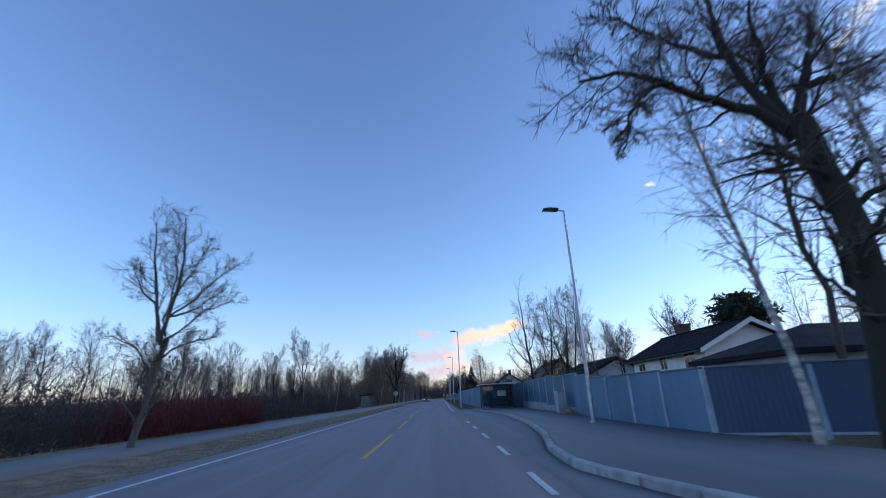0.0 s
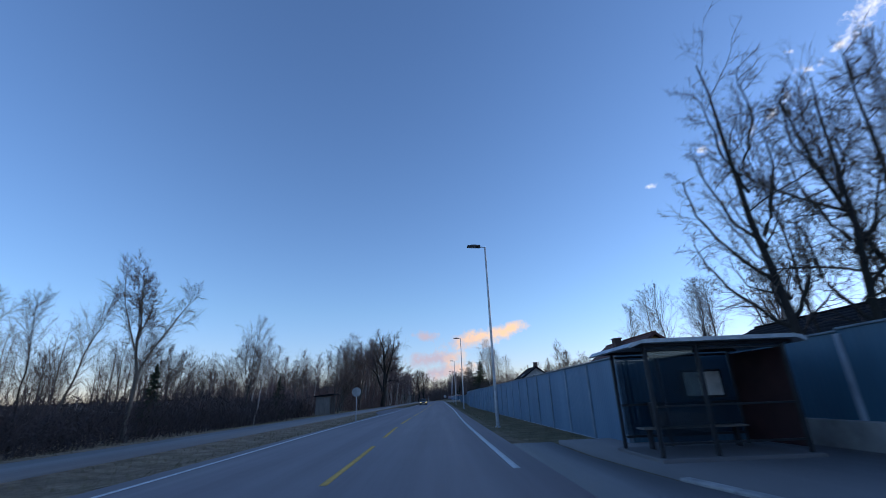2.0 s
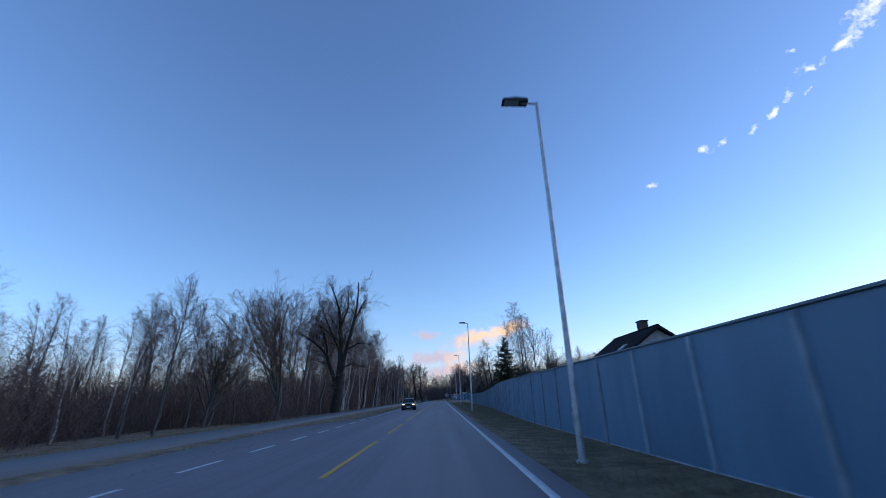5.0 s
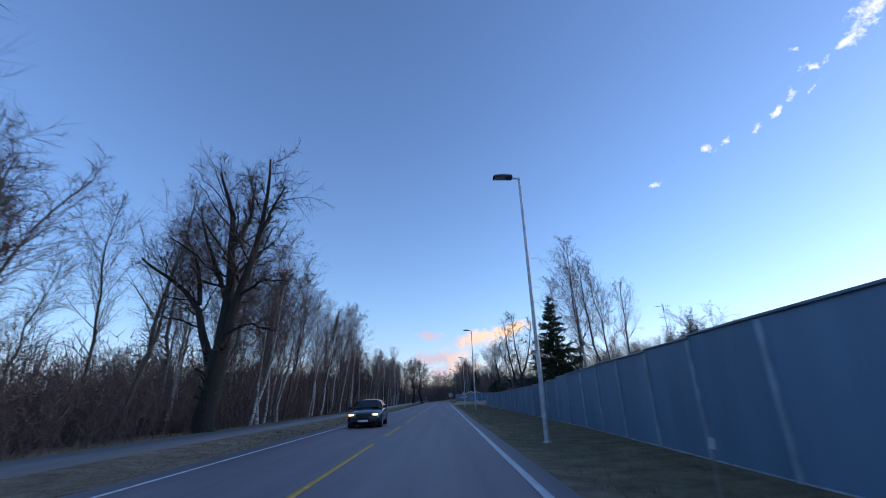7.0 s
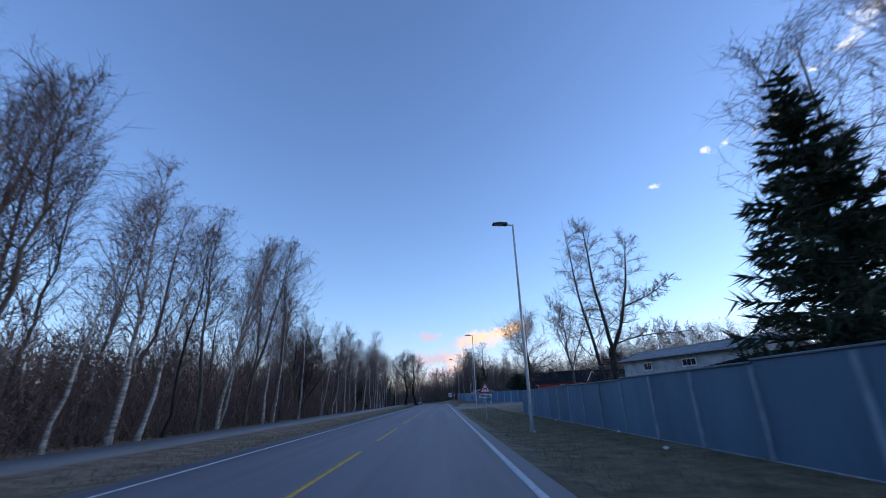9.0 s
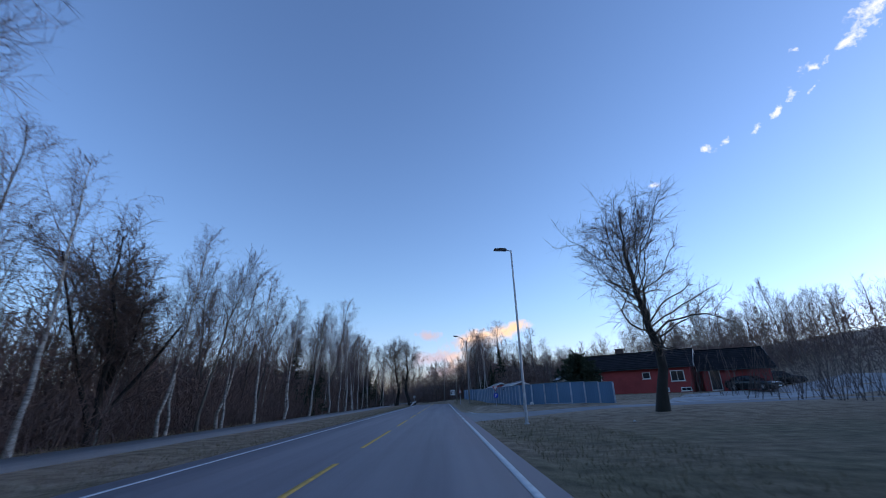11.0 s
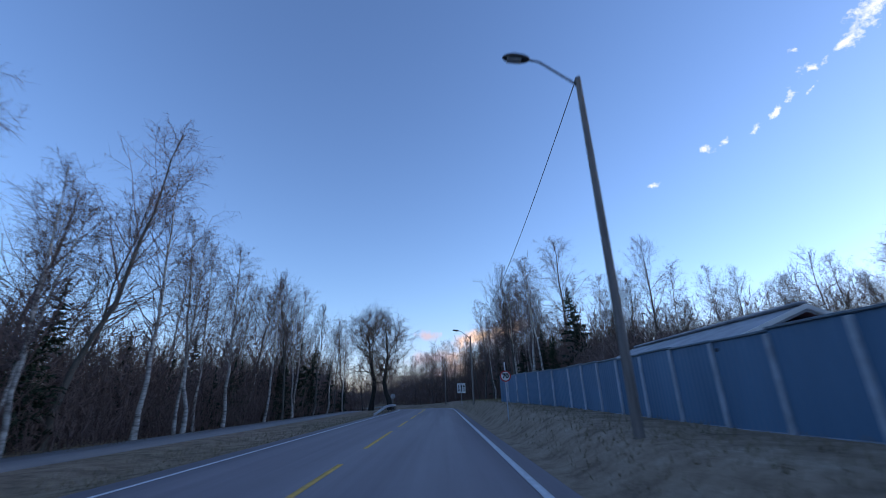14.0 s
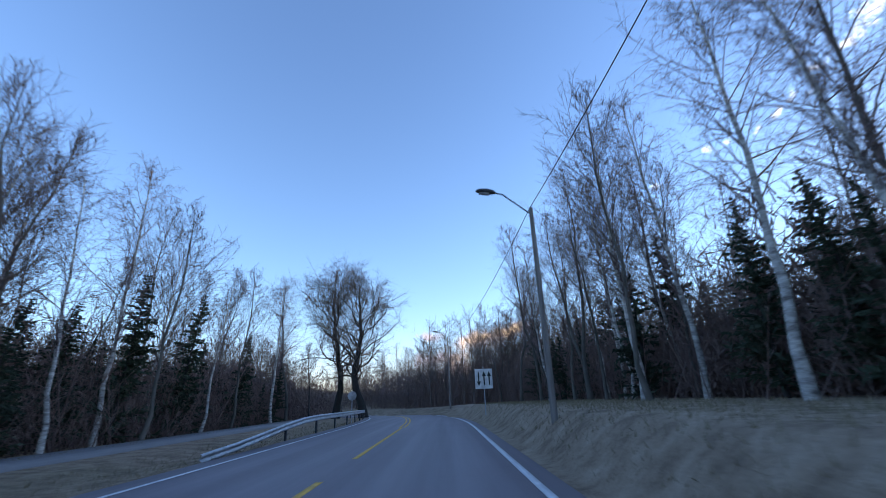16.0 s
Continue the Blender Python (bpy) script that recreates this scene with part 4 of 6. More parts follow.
house("red_house", "red wooden house with white-framed windows and a dark tiled roof", 22.5, 234.4, 12.0, 6.4, 2.65, 4.28, RED_WOOD, DARK_ROOF, turn=-124.0, z=1.05, chimney=(-0.4, -1.3, 5.0),
      windows=(("e", -3.5, 1.6, 1.2, 1.0, 1), ("e", 1.8, 1.75, 0.8, 0.7, 0), ("e", 4.8, 1.6, 1.3, 1.1, 1), ("e", 3.3, 0.25, 1.0, 0.4, 1), ("e", 5.4, 0.25, 1.0, 0.4, 1)))
house("red_garage", "red garage with a dark roof beside the red house", 31.4, 230.9, 6.0, 6.4, 2.3, 4.2, RED_WOOD, DARK_ROOF, turn=-113.6, z=0.95, windows=(("e", -1.9, 1.1, 1.0, 2.0, 0),))
house("long_shed", "long low red shed with a pale sheet roof behind the fence", 7.75, 244.6, 7.6, 3.2, 1.84, 2.45, RED_WOOD, PALE_ROOF, z=0.3, overhang=0.35, tiles=False, board=0.1)
house("low_shed", "low red shed with a pale sheet roof close behind the fence", 8.3, 234.0, 9.2, 2.9, 1.76, 2.25, RED_WOOD, PALE_ROOF, z=0.25, overhang=0.35, tiles=False, board=0.1)
house("garden_shed", "small pale grey garden shed beside the red house", 14.85, 236.0, 3.8, 1.6, 2.55, 2.9, GREY_WOOD, PALE_ROOF, z=0.3, overhang=0.15, tiles=False, board=0.1)


def wait_hut():
    s = thing("bus_hut", "small dark wooden bus hut beside the footpath", "bus shelter", pose(-14.0, 88.6, -0.05, 0, 0, 0))
    part("back_wall", a_box(-1.2, -1.12, -1.4, 1.4, 0, 2.1), POLE_WOOD, s)
    part("side_wall", a_box(-1.12, 0.5, -1.4, -1.32, 0, 2.1), POLE_WOOD, s)
    part("side_wall", a_box(-1.12, 0.5, 1.32, 1.4, 0, 2.1), POLE_WOOD, s)
    part("bench", a_box(-1.12, -0.75, -1.3, 1.3, 0.42, 0.47, bevel=0.006), POLE_WOOD, s)
    part("roof", prism(bmesh.new(), [(-1.45, 2.1), (0.9, 2.3), (0.9, 2.4), (-1.45, 2.2)], -1.65, 1.65), DARK_ROOF, s)


wait_hut()


def aerial():
    s = thing("tv_aerial", "thin television aerial on a mast above a roof", "aerial", pose(20.0, 153.0, 0.0))
    part("mast", rod(bmesh.new(), (0, 0, 0.0), (0, 0, 8.6), 0.03, 0.025, 8), STEEL, s)
    for z, w in ((8.4, 1.3), (7.4, 0.9), (6.6, 0.9)):
        b = part("boom", rod(bmesh.new(), (-w / 2, 0, z), (w / 2, 0, z), 0.016, 0.016, 6), STEEL, s)
        for k in range(5):
            x = -w / 2 + w * k / 4
            part("element", rod(bmesh.new(), (x, -0.3, z), (x, 0.3, z), 0.008, 0.008, 5), STEEL, b)


aerial()
house("dark_bungalow", "low house with a dark roof behind the fence", 20.5, 148.0, 10.0, 8.0, 3.0, 4.9, GREY_WOOD, DARK_ROOF, z=0.0)
make_kerb()


# ---- the oncoming car ----
def loft(rings, ends=True):
    """A skin over rings of corners with one number of corners each."""
    bm = bmesh.new()
    rows = [[bm.verts.new(c) for c in ring] for ring in rings]
    for r0, r1 in zip(rows, rows[1:]):
        for i in range(len(r0)):
            j = (i + 1) % len(r0)
            bm.faces.new((r0[i], r0[j], r1[j], r1[i]))
    if ends:
        bm.faces.new(rows[0])
        bm.faces.new(rows[-1][::-1])
    bmesh.ops.recalc_face_normals(bm, faces=bm.faces[:])
    for f in bm.faces:
        f.smooth = True
    return bm


def rounded(ob, levels=2):
    mod = ob.modifiers.new("rounding", "SUBSURF")
    mod.levels = mod.render_levels = levels
    return ob


def pane(corners, depth=0.012):
    """A thin four-cornered pane."""
    bm = bmesh.new()
    bm.faces.new([bm.verts.new(c) for c in corners])
    bmesh.ops.solidify(bm, geom=bm.faces[:], thickness=depth)
    return bm


def make_car(name, label, m, paint, lights_on):
    """A rounded saloon; its nose points to -y."""
    car = thing(name, label, "car", m)
    # stations: y, half width at the sill and at the shoulder, heights of sill, shoulder and middle
    stations = [(-2.34, 0.52, 0.46, 0.30, 0.56, 0.58), (-2.30, 0.74, 0.68, 0.24, 0.63, 0.66), (-2.14, 0.85, 0.82, 0.20, 0.70, 0.75), (-1.75, 0.885, 0.87, 0.19, 0.78, 0.85),
                (-1.1, 0.89, 0.88, 0.19, 0.87, 0.925), (-0.65, 0.89, 0.885, 0.19, 0.915, 0.96), (0.3, 0.89, 0.885, 0.19, 0.945, 0.96), (1.2, 0.89, 0.88, 0.20, 0.975, 0.99),
                (1.85, 0.87, 0.85, 0.22, 0.995, 1.03), (2.2, 0.80, 0.76, 0.28, 0.985, 1.01), (2.33, 0.68, 0.62, 0.34, 0.92, 0.94), (2.36, 0.48, 0.44, 0.40, 0.85, 0.87)]
    rings = []
    for y, ws, wb, zs, zb, zt in stations:
        half = [(ws * 0.6, zs - 0.02), (ws * 0.95, zs + 0.02), (ws, zs + 0.14), (wb + 0.025, zs + 0.62 * (zb - zs)), (wb + 0.004, zb - 0.06), (wb * 0.90, zb), (wb * 0.45, zt)]
        rings.append([(x, y, z) for x, z in half] + [(-x, y, z) for x, z in half[::-1]])
    body = rounded(part("body", loft(rings), paint, car))
    # cabin shell in body colour: y, height, half width at the roof edge and at the belt
    cab = [(-1.02, 0.93, 0.60, 0.74), (-0.62, 1.16, 0.60, 0.80), (-0.18, 1.37, 0.58, 0.82), (0.25, 1.43, 0.575, 0.82), (0.85, 1.425, 0.57, 0.82), (1.3, 1.33, 0.55, 0.80), (1.72, 1.13, 0.55, 0.77), (2.0, 1.0, 0.55, 0.70)]
    rings = [[(wb, y, 0.90), (wb - 0.01, y, min(0.96, z - 0.02)), (wt + 0.03, y, z - 0.07), (wt * 0.8, y, z), (-wt * 0.8, y, z), (-wt - 0.03, y, z - 0.07), (-wb + 0.01, y, min(0.96, z - 0.02)), (-wb, y, 0.90)] for y, z, wt, wb in cab]
    rounded(part("cabin", loft(rings), paint, car))
    part("windscreen", pane([(-0.70, -0.93, 0.985), (0.70, -0.93, 0.985), (0.50, -0.20, 1.365), (-0.50, -0.20, 1.365)]), WINDOW, car, "dark reflecting windscreen")
    part("rear_window", pane([(-0.48, 1.38, 1.325), (0.48, 1.38, 1.325), (0.54, 1.86, 1.09), (-0.54, 1.86, 1.09)]), WINDOW, car, "dark rear window")
    for side in (-1, 1):
        for ys in ((-0.62, -0.12, 0.40, 0.40), (0.47, 0.47, 0.98, 0.98), (1.05, 1.05, 1.22, 1.52)):
            part("side_window", pane([(side * 0.835, ys[0], 0.99), (side * 0.645, ys[1], 1.33 if ys[1] < 1 else 1.28), (side * 0.635, ys[2], 1.34 if ys[2] < 1 else 1.25), (side * 0.83, ys[3], 0.995)]), WINDOW, car, "dark side window")
        mirror = bmesh.new()
        bmesh.ops.create_uvsphere(mirror, u_segments=12, v_segments=8, radius=1.0)
        for v in mirror.verts:
            v.co = Vector((v.co.x * 0.12, v.co.y * 0.065, v.co.z * 0.08))
        part("mirror", mirror, paint, car, m=pose(side * 0.96, -0.62, 1.0))
        lens = part("headlight", a_box(-0.21, 0.21, -0.07, 0.07, -0.075, 0.075, bevel=0.035), LENS_GREY, car, "lit headlight behind a clear lens" if lights_on else "unlit headlight", pose(side * 0.60, -2.215, 0.635, -14, 0, side * 17))
        if lights_on:
            part("bulb", a_box(-0.14, 0.14, -0.085, -0.05, -0.045, 0.05, bevel=0.012), HEADLIGHT, lens, "warm glowing lamp")
        part("fog_light", a_box(min(side * 0.50, side * 0.68), max(side * 0.50, side * 0.68), -2.335, -2.25, 0.33, 0.40, bevel=0.015), LENS_GREY, car)
        part("door_handle", a_box(min(side * 0.895, side * 0.915), max(side * 0.895, side * 0.915), 0.18, 0.34, 0.80, 0.83, bevel=0.006), paint, car)
        part("side_moulding", a_box(min(side * 0.90, side * 0.915), max(side * 0.90, side * 0.915), -0.95, 0.92, 0.50, 0.545, bevel=0.005), BLACK_PLASTIC, car)
        for y in (-1.40, 1.36):
            part("wheel_arch", rod(bmesh.new(), (side * 0.55, y, 0.33), (side * 0.894, y, 0.33), 0.36, 0.355, 24), BLACK_PLASTIC, car)
            wheel = part("wheel", rod(bmesh.new(), (side * 0.70, y, 0.315), (side * 0.885, y, 0.315), 0.225, 0.22, 24), ALLOY, car, "silver alloy wheel")
            for k in range(7):
                a = k * math.tau / 7
                part("spoke", rod(bmesh.new(), (side * 0.90, y, 0.315), (side * 0.89, y + 0.21 * math.cos(a), 0.315 + 0.21 * math.sin(a)), 0.03, 0.022, 6), ALLOY, wheel)
            ring = bmesh.new()
            bmesh.ops.create_circle(ring, segments=8, radius=0.06, matrix=Matrix.Translation((0.255, 0, 0)) @ Matrix.Rotation(math.pi / 2, 4, "X"))
            bmesh.ops.spin(ring, geom=ring.verts[:] + ring.edges[:], cent=(0, 0, 0), axis=(0, 0, 1), angle=math.tau, steps=24, use_merge=True)
            for v in ring.verts:
                v.co.z *= 1.6
            part("tyre", ring, RUBBER, wheel, m=Matrix.Translation((side * 0.81, y, 0.315)) @ Matrix.Rotation(math.pi / 2, 4, "Y"))
            part("rim", rod(bmesh.new(), (side * 0.80, y, 0.315), (side * 0.892, y, 0.315), 0.085, 0.08, 16), ALLOY, wheel, "silver alloy hub")
    grille = part("grille", a_box(-0.30, 0.30, -2.375, -2.31, 0.47, 0.62, bevel=0.02), BLACK_PLASTIC, car, "dark grille")
    for k in range(5):
        part("grille_bar", a_box(-0.24 + 0.11 * k, -0.21 + 0.11 * k, -2.384, -2.37, 0.49, 0.60), DARK_STEEL, grille)
    part("bumper", a_box(-0.70, 0.70, -2.41, -2.2, 0.25, 0.43, bevel=0.07), paint, car)
    part("number_plate", a_box(-0.26, 0.26, -2.425, -2.412, 0.31, 0.42), SIGN_WHITE, car, "blank pale number plate")
    part("underbody", a_box(-0.7, 0.7, -2.0, 2.0, 0.14, 0.25), BLACK_PLASTIC, car)
    return car


make_car("oncoming_car", "dark teal saloon car with its headlights on", pose(-4.25, 141.0, 0.0, 0, 0, 2), CAR_PAINT, True)
make_car("parked_car", "dark parked car at the edge of the gravel yard", pose(37.5, 232.0, float(land(37.5, 232.0)) + 0.05, 0, 0, 75), CAR_PAINT, False)
make_car("parked_car", "dark parked car beside the red garage", pose(30.6, 226.6, float(land(30.6, 226.6)) + 0.05, 0, 0, 25), CAR_PAINT, False)


# ---- trees: batches of bent, tapered branches ----
def norm(v):
    return v / np.maximum(np.linalg.norm(v, axis=-1, keepdims=True), 1e-9)


def sprout(rng, P, R, count, s0, s1, angle, length, K, lift, jitter, thin, taper=0.3, fall=0.5, least=0.004, dome=False):
    """Branches on branches: P (n, k, 3), R (n, k); count each, between s0 and s1 of the parent's length."""
    n, k, _ = P.shape
    par = np.repeat(np.arange(n), count)
    s = np.tile((np.arange(count) + 0.5) / count, n) + rng.uniform(-0.5, 0.5, n * count) / count
    s = s0 + (s1 - s0) * np.clip(s, 0, 1)
    f = s * (k - 1)
    i = np.minimum(f.astype(int), k - 2)
    w = (f - i)[:, None]
    at = P[par, i] * (1 - w) + P[par, i + 1] * w
    rad = R[par, i] * (1 - w[:, 0]) + R[par, i + 1] * w[:, 0]
    tan = norm(P[par, i + 1] - P[par, i])
    side = rng.normal(size=tan.shape)
    side = norm(side - (side * tan).sum(-1, keepdims=True) * tan)
    a = angle + rng.normal(size=len(par)) * 0.16
    d = np.cos(a)[:, None] * tan + np.sin(a)[:, None] * side
    parent_len = np.linalg.norm(np.diff(P, axis=1), axis=-1).sum(1)[par]
    along = (s - s0) / max(s1 - s0, 1e-6)
    shape = (0.26 + 0.74 * np.sin(math.pi * along ** 0.72)) if dome else 1 - fall * s
    L = parent_len * length * shape * rng.uniform(0.6, 1.2, len(par))
    pts = [at]
    for _ in range(K - 1):
        d = norm(d + np.array([0, 0, lift]) + rng.normal(size=d.shape) * jitter)
        pts.append(pts[-1] + d * (L / (K - 1))[:, None])
    r = np.maximum(rad * thin, least)[:, None] * np.linspace(1, taper, K)[None]
    return np.stack(pts, 1), np.maximum(r, least * 0.6)


def tubes(P, R, sides):
    """Corners and four-cornered faces of tapered tubes along P."""
    n, k, _ = P.shape
    tan = norm(np.gradient(P, axis=1)) if k > 2 else norm(np.repeat(P[:, 1:] - P[:, :1], 2, 1))
    ref = np.where(np.abs(tan[..., 2:]) > 0.9, np.array([1.0, 0, 0]), np.array([0, 0, 1.0]))
    u = norm(np.cross(tan, ref))
    v = np.cross(tan, u)
    a = np.arange(sides) * (math.tau / sides)
    ring = P[:, :, None] + R[:, :, None, None] * (np.cos(a)[:, None] * u[:, :, None] + np.sin(a)[:, None] * v[:, :, None])
    idx = np.arange(n * k * sides).reshape(n, k, sides)
    nxt = np.roll(idx, -1, axis=2)
    f = np.stack([idx[:, :-1], nxt[:, :-1], nxt[:, 1:], idx[:, 1:]], -1).reshape(-1, 4)
    return ring.reshape(-1, 3), f


def spikes(P, R):
    """Fine twigs: three-sided, drawn out to a point, bent once where they have a middle."""
    n, k, _ = P.shape
    if k > 2:
        v, f = tubes(P[:, :2], R[:, :2], 3)
        v2, f2 = spikes(P[:, 1:], R[:, 1:])
        return np.concatenate([v, v2]), np.concatenate([split(f), f2 + len(v)])
    tan = norm(P[:, 1] - P[:, 0])
    ref = np.where(np.abs(tan[:, 2:]) > 0.9, np.array([1.0, 0, 0]), np.array([0, 0, 1.0]))
    u = norm(np.cross(tan, ref))
    w = np.cross(tan, u)
    a = np.arange(3) * (math.tau / 3)
    ring = P[:, :1] + R[:, :1, None] * (np.cos(a)[None, :, None] * u[:, None] + np.sin(a)[None, :, None] * w[:, None])
    v = np.concatenate([ring, P[:, 1:2]], 1).reshape(-1, 3)
    i = np.arange(n)[:, None] * 4
    f = np.concatenate([np.concatenate([i, i + 1, i + 3], 1), np.concatenate([i + 1, i + 2, i + 3], 1), np.concatenate([i + 2, i, i + 3], 1)])
    return v, f


def slivers(P, R):
    """The finest twigs: one long thin blade each."""
    tan = norm(P[:, -1] - P[:, 0])
    w = np.random.default_rng(len(P)).normal(size=tan.shape)
    u = norm(w - (w * tan).sum(-1, keepdims=True) * tan) * R[:, :1]
    v = np.stack([P[:, 0] - u, P[:, 0] + u, P[:, -1]], 1).reshape(-1, 3)
    return v, np.arange(len(v)).reshape(-1, 3)


def split(f):
    return f if f.shape[1] == 3 else np.concatenate([f[:, [0, 1, 2]], f[:, [0, 2, 3]]])


def joined(name, pieces, mat, smooth=True):
    vs, fs, off = [], [], 0
    for v, f in pieces:
        vs.append(v)
        fs.append(split(f) + off)
        off += len(v)
    return mesh_of(name, np.concatenate(vs), np.concatenate(fs), mat, smooth)


def stem(rng, height, radius, K=10, wander=0.02, lean=(0, 0), flare=1.35):
    t = np.linspace(0, 1, K)
    P = np.zeros((1, K, 3))
    P[0, :, 2] = t * height
    sway = np.cumsum(rng.normal(size=(K, 2)) * wander * height / K ** 0.5, axis=0)
    sway -= sway[:1]
    P[0, :, :2] = sway + np.outer(t, lean)
    R = radius * (1 - 0.88 * t ** 0.9)
    R[0] *= flare
    P[0, 0, 2] = -0.35
    return P, R[None]


TREES = {}


def tree_kind(key, seed, kind, height, radius, bark, twig, name, label, n1=22, n2=8, n3=8, lean=(0, 0), reach=1.0):
    rng = np.random.default_rng(seed)
    P, R = stem(rng, height, radius, 11, 0.03 if kind != "oak" else 0.05, lean)
    if kind == "birch":
        limbs = sprout(rng, P, R, n1, 0.28, 0.99, 0.66, 0.26, 5, 0.12, 0.12, 0.40, least=0.014, dome=True)
        subs = sprout(rng, *limbs, n2, 0.10, 1.0, 0.75, 0.48, 3, -0.05, 0.2, 0.5, fall=0.3, least=0.009)
        twigs = sprout(rng, *subs, n3, 0.05, 1.0, 0.8, 0.80, 2, -0.28, 0.3, 0.6, fall=0.2, least=0.0075)
    elif kind == "slender":
        limbs = sprout(rng, P, R, n1, 0.28, 0.99, 0.66, 0.27 * reach, 5, 0.17, 0.12, 0.40, least=0.014, dome=True)
        subs = sprout(rng, *limbs, n2, 0.12, 1.0, 0.65, 0.50, 2, 0.12, 0.18, 0.5, fall=0.3, least=0.010)
        twigs = sprout(rng, *subs, n3, 0.05, 1.0, 0.75, 0.80, 2, 0.12, 0.3, 0.6, fall=0.2, least=0.0075)
    elif kind == "oak":
        limbs = sprout(rng, P, R, n1, 0.24, 0.97, 0.90, 0.50, 8, 0.13, 0.28, 0.30, least=0.025, dome=True)
        subs = sprout(rng, *limbs, n2, 0.2, 1.0, 0.8, 0.40, 4, 0.08, 0.3, 0.4, fall=0.3, least=0.014)
        twigs = sprout(rng, *subs, n3, 0.05, 1.0, 0.85, 0.80, 2, 0.06, 0.35, 0.45, fall=0.2, least=0.009)
    else:
        if kind == "fork":
            forks = sprout(rng, P, R, 6, 0.30, 0.75, 0.50, 0.62, 8, 0.10, 0.10, 0.62, fall=0.35)
        elif kind == "stems":
            forks = sprout(rng, P, R, 3, 0.10, 0.34, 0.42, 0.80, 9, 0.10, 0.06, 0.8, fall=0.3)
        elif kind == "broom":
            forks = sprout(rng, P, R, 15, 0.03, 0.6, 0.32, 0.92, 9, 0.02, 0.07, 0.7, fall=0.8)
        else:
            forks = sprout(rng, P, R, 9, 0.66, 1.0, 1.12, 1.3, 9, 0.05, 0.17, 0.5, fall=0.15)
        limbs = sprout(rng, *forks, n1 // 3, 0.22 if kind == "broom" else 0.15, 1.0, 1.05 if kind == "stems" else 0.62, 0.26 if kind == "stems" else 0.40, 5, 0.05 if kind == "stems" else 0.10, 0.14, 0.42, fall=0.45, least=0.014)
        if kind in ("stems", "broom"):
            more = sprout(rng, P, R, 28, 0.36, 1.0, 0.95, 0.17, 5, 0.06, 0.14, 0.42, fall=0.45, least=0.014)
            limbs = np.concatenate([limbs[0], more[0]]), np.concatenate([limbs[1], more[1]])
        subs = sprout(rng, *limbs, n2, 0.12, 1.0, 0.7, 0.50, 2, 0.06, 0.2, 0.5, fall=0.3, least=0.010)
        twigs = sprout(rng, *subs, n3, 0.05, 1.0, 0.7, 0.95, 2, 0.04, 0.25, 0.45, fall=0.2, least=0.008)
    trunk = [tubes(P, R, 10)]
    if kind in ("fork", "spread", "broom", "stems"):
        trunk.append(tubes(*forks, 7))
    if kind == "oak":
        trunk.append(tubes(*limbs, 6))
        crown = [tubes(*subs, 3), slivers(*twigs)]
    else:
        crown = [tubes(*limbs, 3), tubes(*subs, 3), slivers(*twigs)]
    TREES[key] = (joined("trunk", trunk, bark), joined("crown", crown, twig), name, label)


def plant(key, x, y, scale=1.0, turn=0.0, z=None, group="", label="", thick=1.0, lean=0.0):
    """lean: degrees by which it leans towards +x, whatever its turn."""
    trunk, crown, name, text = TREES[key]
    z = float(land(x, y)) if z is None else z
    t = thing(name, label or text, "tree", pose(x, y, z, 0, lean, 0) @ pose(0, 0, 0, 0, 0, turn) @ Matrix.Diagonal((scale * thick, scale * thick, scale, 1)), group)
    part("trunk", trunk, None, t)
    part("crown", crown, None, t)
    return t


tree_kind("birch_a", 1, "birch", 15.0, 0.15, BIRCH_BARK, BIRCH_TWIG, "birch_tree", "bare birch with a pale trunk and fine hanging twigs", 38, 7, 8)
tree_kind("birch_b", 2, "birch", 14.0, 0.13, BIRCH_BARK, BIRCH_TWIG, "birch_tree", "bare slim birch with a pale trunk", 38, 7, 8, lean=(0.9, 0.2))
tree_kind("birch_c", 3, "birch", 16.0, 0.17, GREY_BARK, BIRCH_TWIG, "birch_tree", "bare grey-stemmed birch with drooping twigs", 38, 7, 8, lean=(-0.8, 0.4))
tree_kind("slender_a", 4, "slender", 15.0, 0.14, GREY_BARK, TWIG, "alder_tree", "bare slender grey-barked tree with upright branches", 38, 7, 8)
tree_kind("slender_b", 5, "slender", 13.5, 0.12, GREY_BARK, TWIG, "alder_tree", "bare slender leaning tree with upright branches", 38, 7, 8, lean=(1.2, -0.3))
tree_kind("slender_c", 6, "slender", 12.0, 0.11, BARK, TWIG, "alder_tree", "bare dark-stemmed young tree", 38, 7, 8, lean=(-0.6, 0.5))
tree_kind("oak_b", 8, "oak", 12.5, 0.36, BARK, TWIG, "oak_tree", "broad bare dark tree with a rounded crown", 46, 12, 13)
tree_kind("fork_a", 9, "fork", 10.0, 0.16, GREY_BARK, TWIG, "ash_tree", "bare forked tree with a rounded open crown", 36, 7, 9)
tree_kind("fork_b", 10, "fork", 11.5, 0.26, BARK, TWIG, "ash_tree", "bare tree whose stem forks into several dark limbs", 36, 7, 9)


tree_kind("broom", 17, "broom", 13.0, 0.20, GREY_BARK, TWIG, "willow_tree", "large bare many-stemmed tree with a rounded crown", 48, 7, 8)
tree_kind("low_broom", 18, "broom", 9.0, 0.15, BARK, TWIG, "willow_tree", "broad bare rounded willow at the woods' edge", 48, 7, 9)


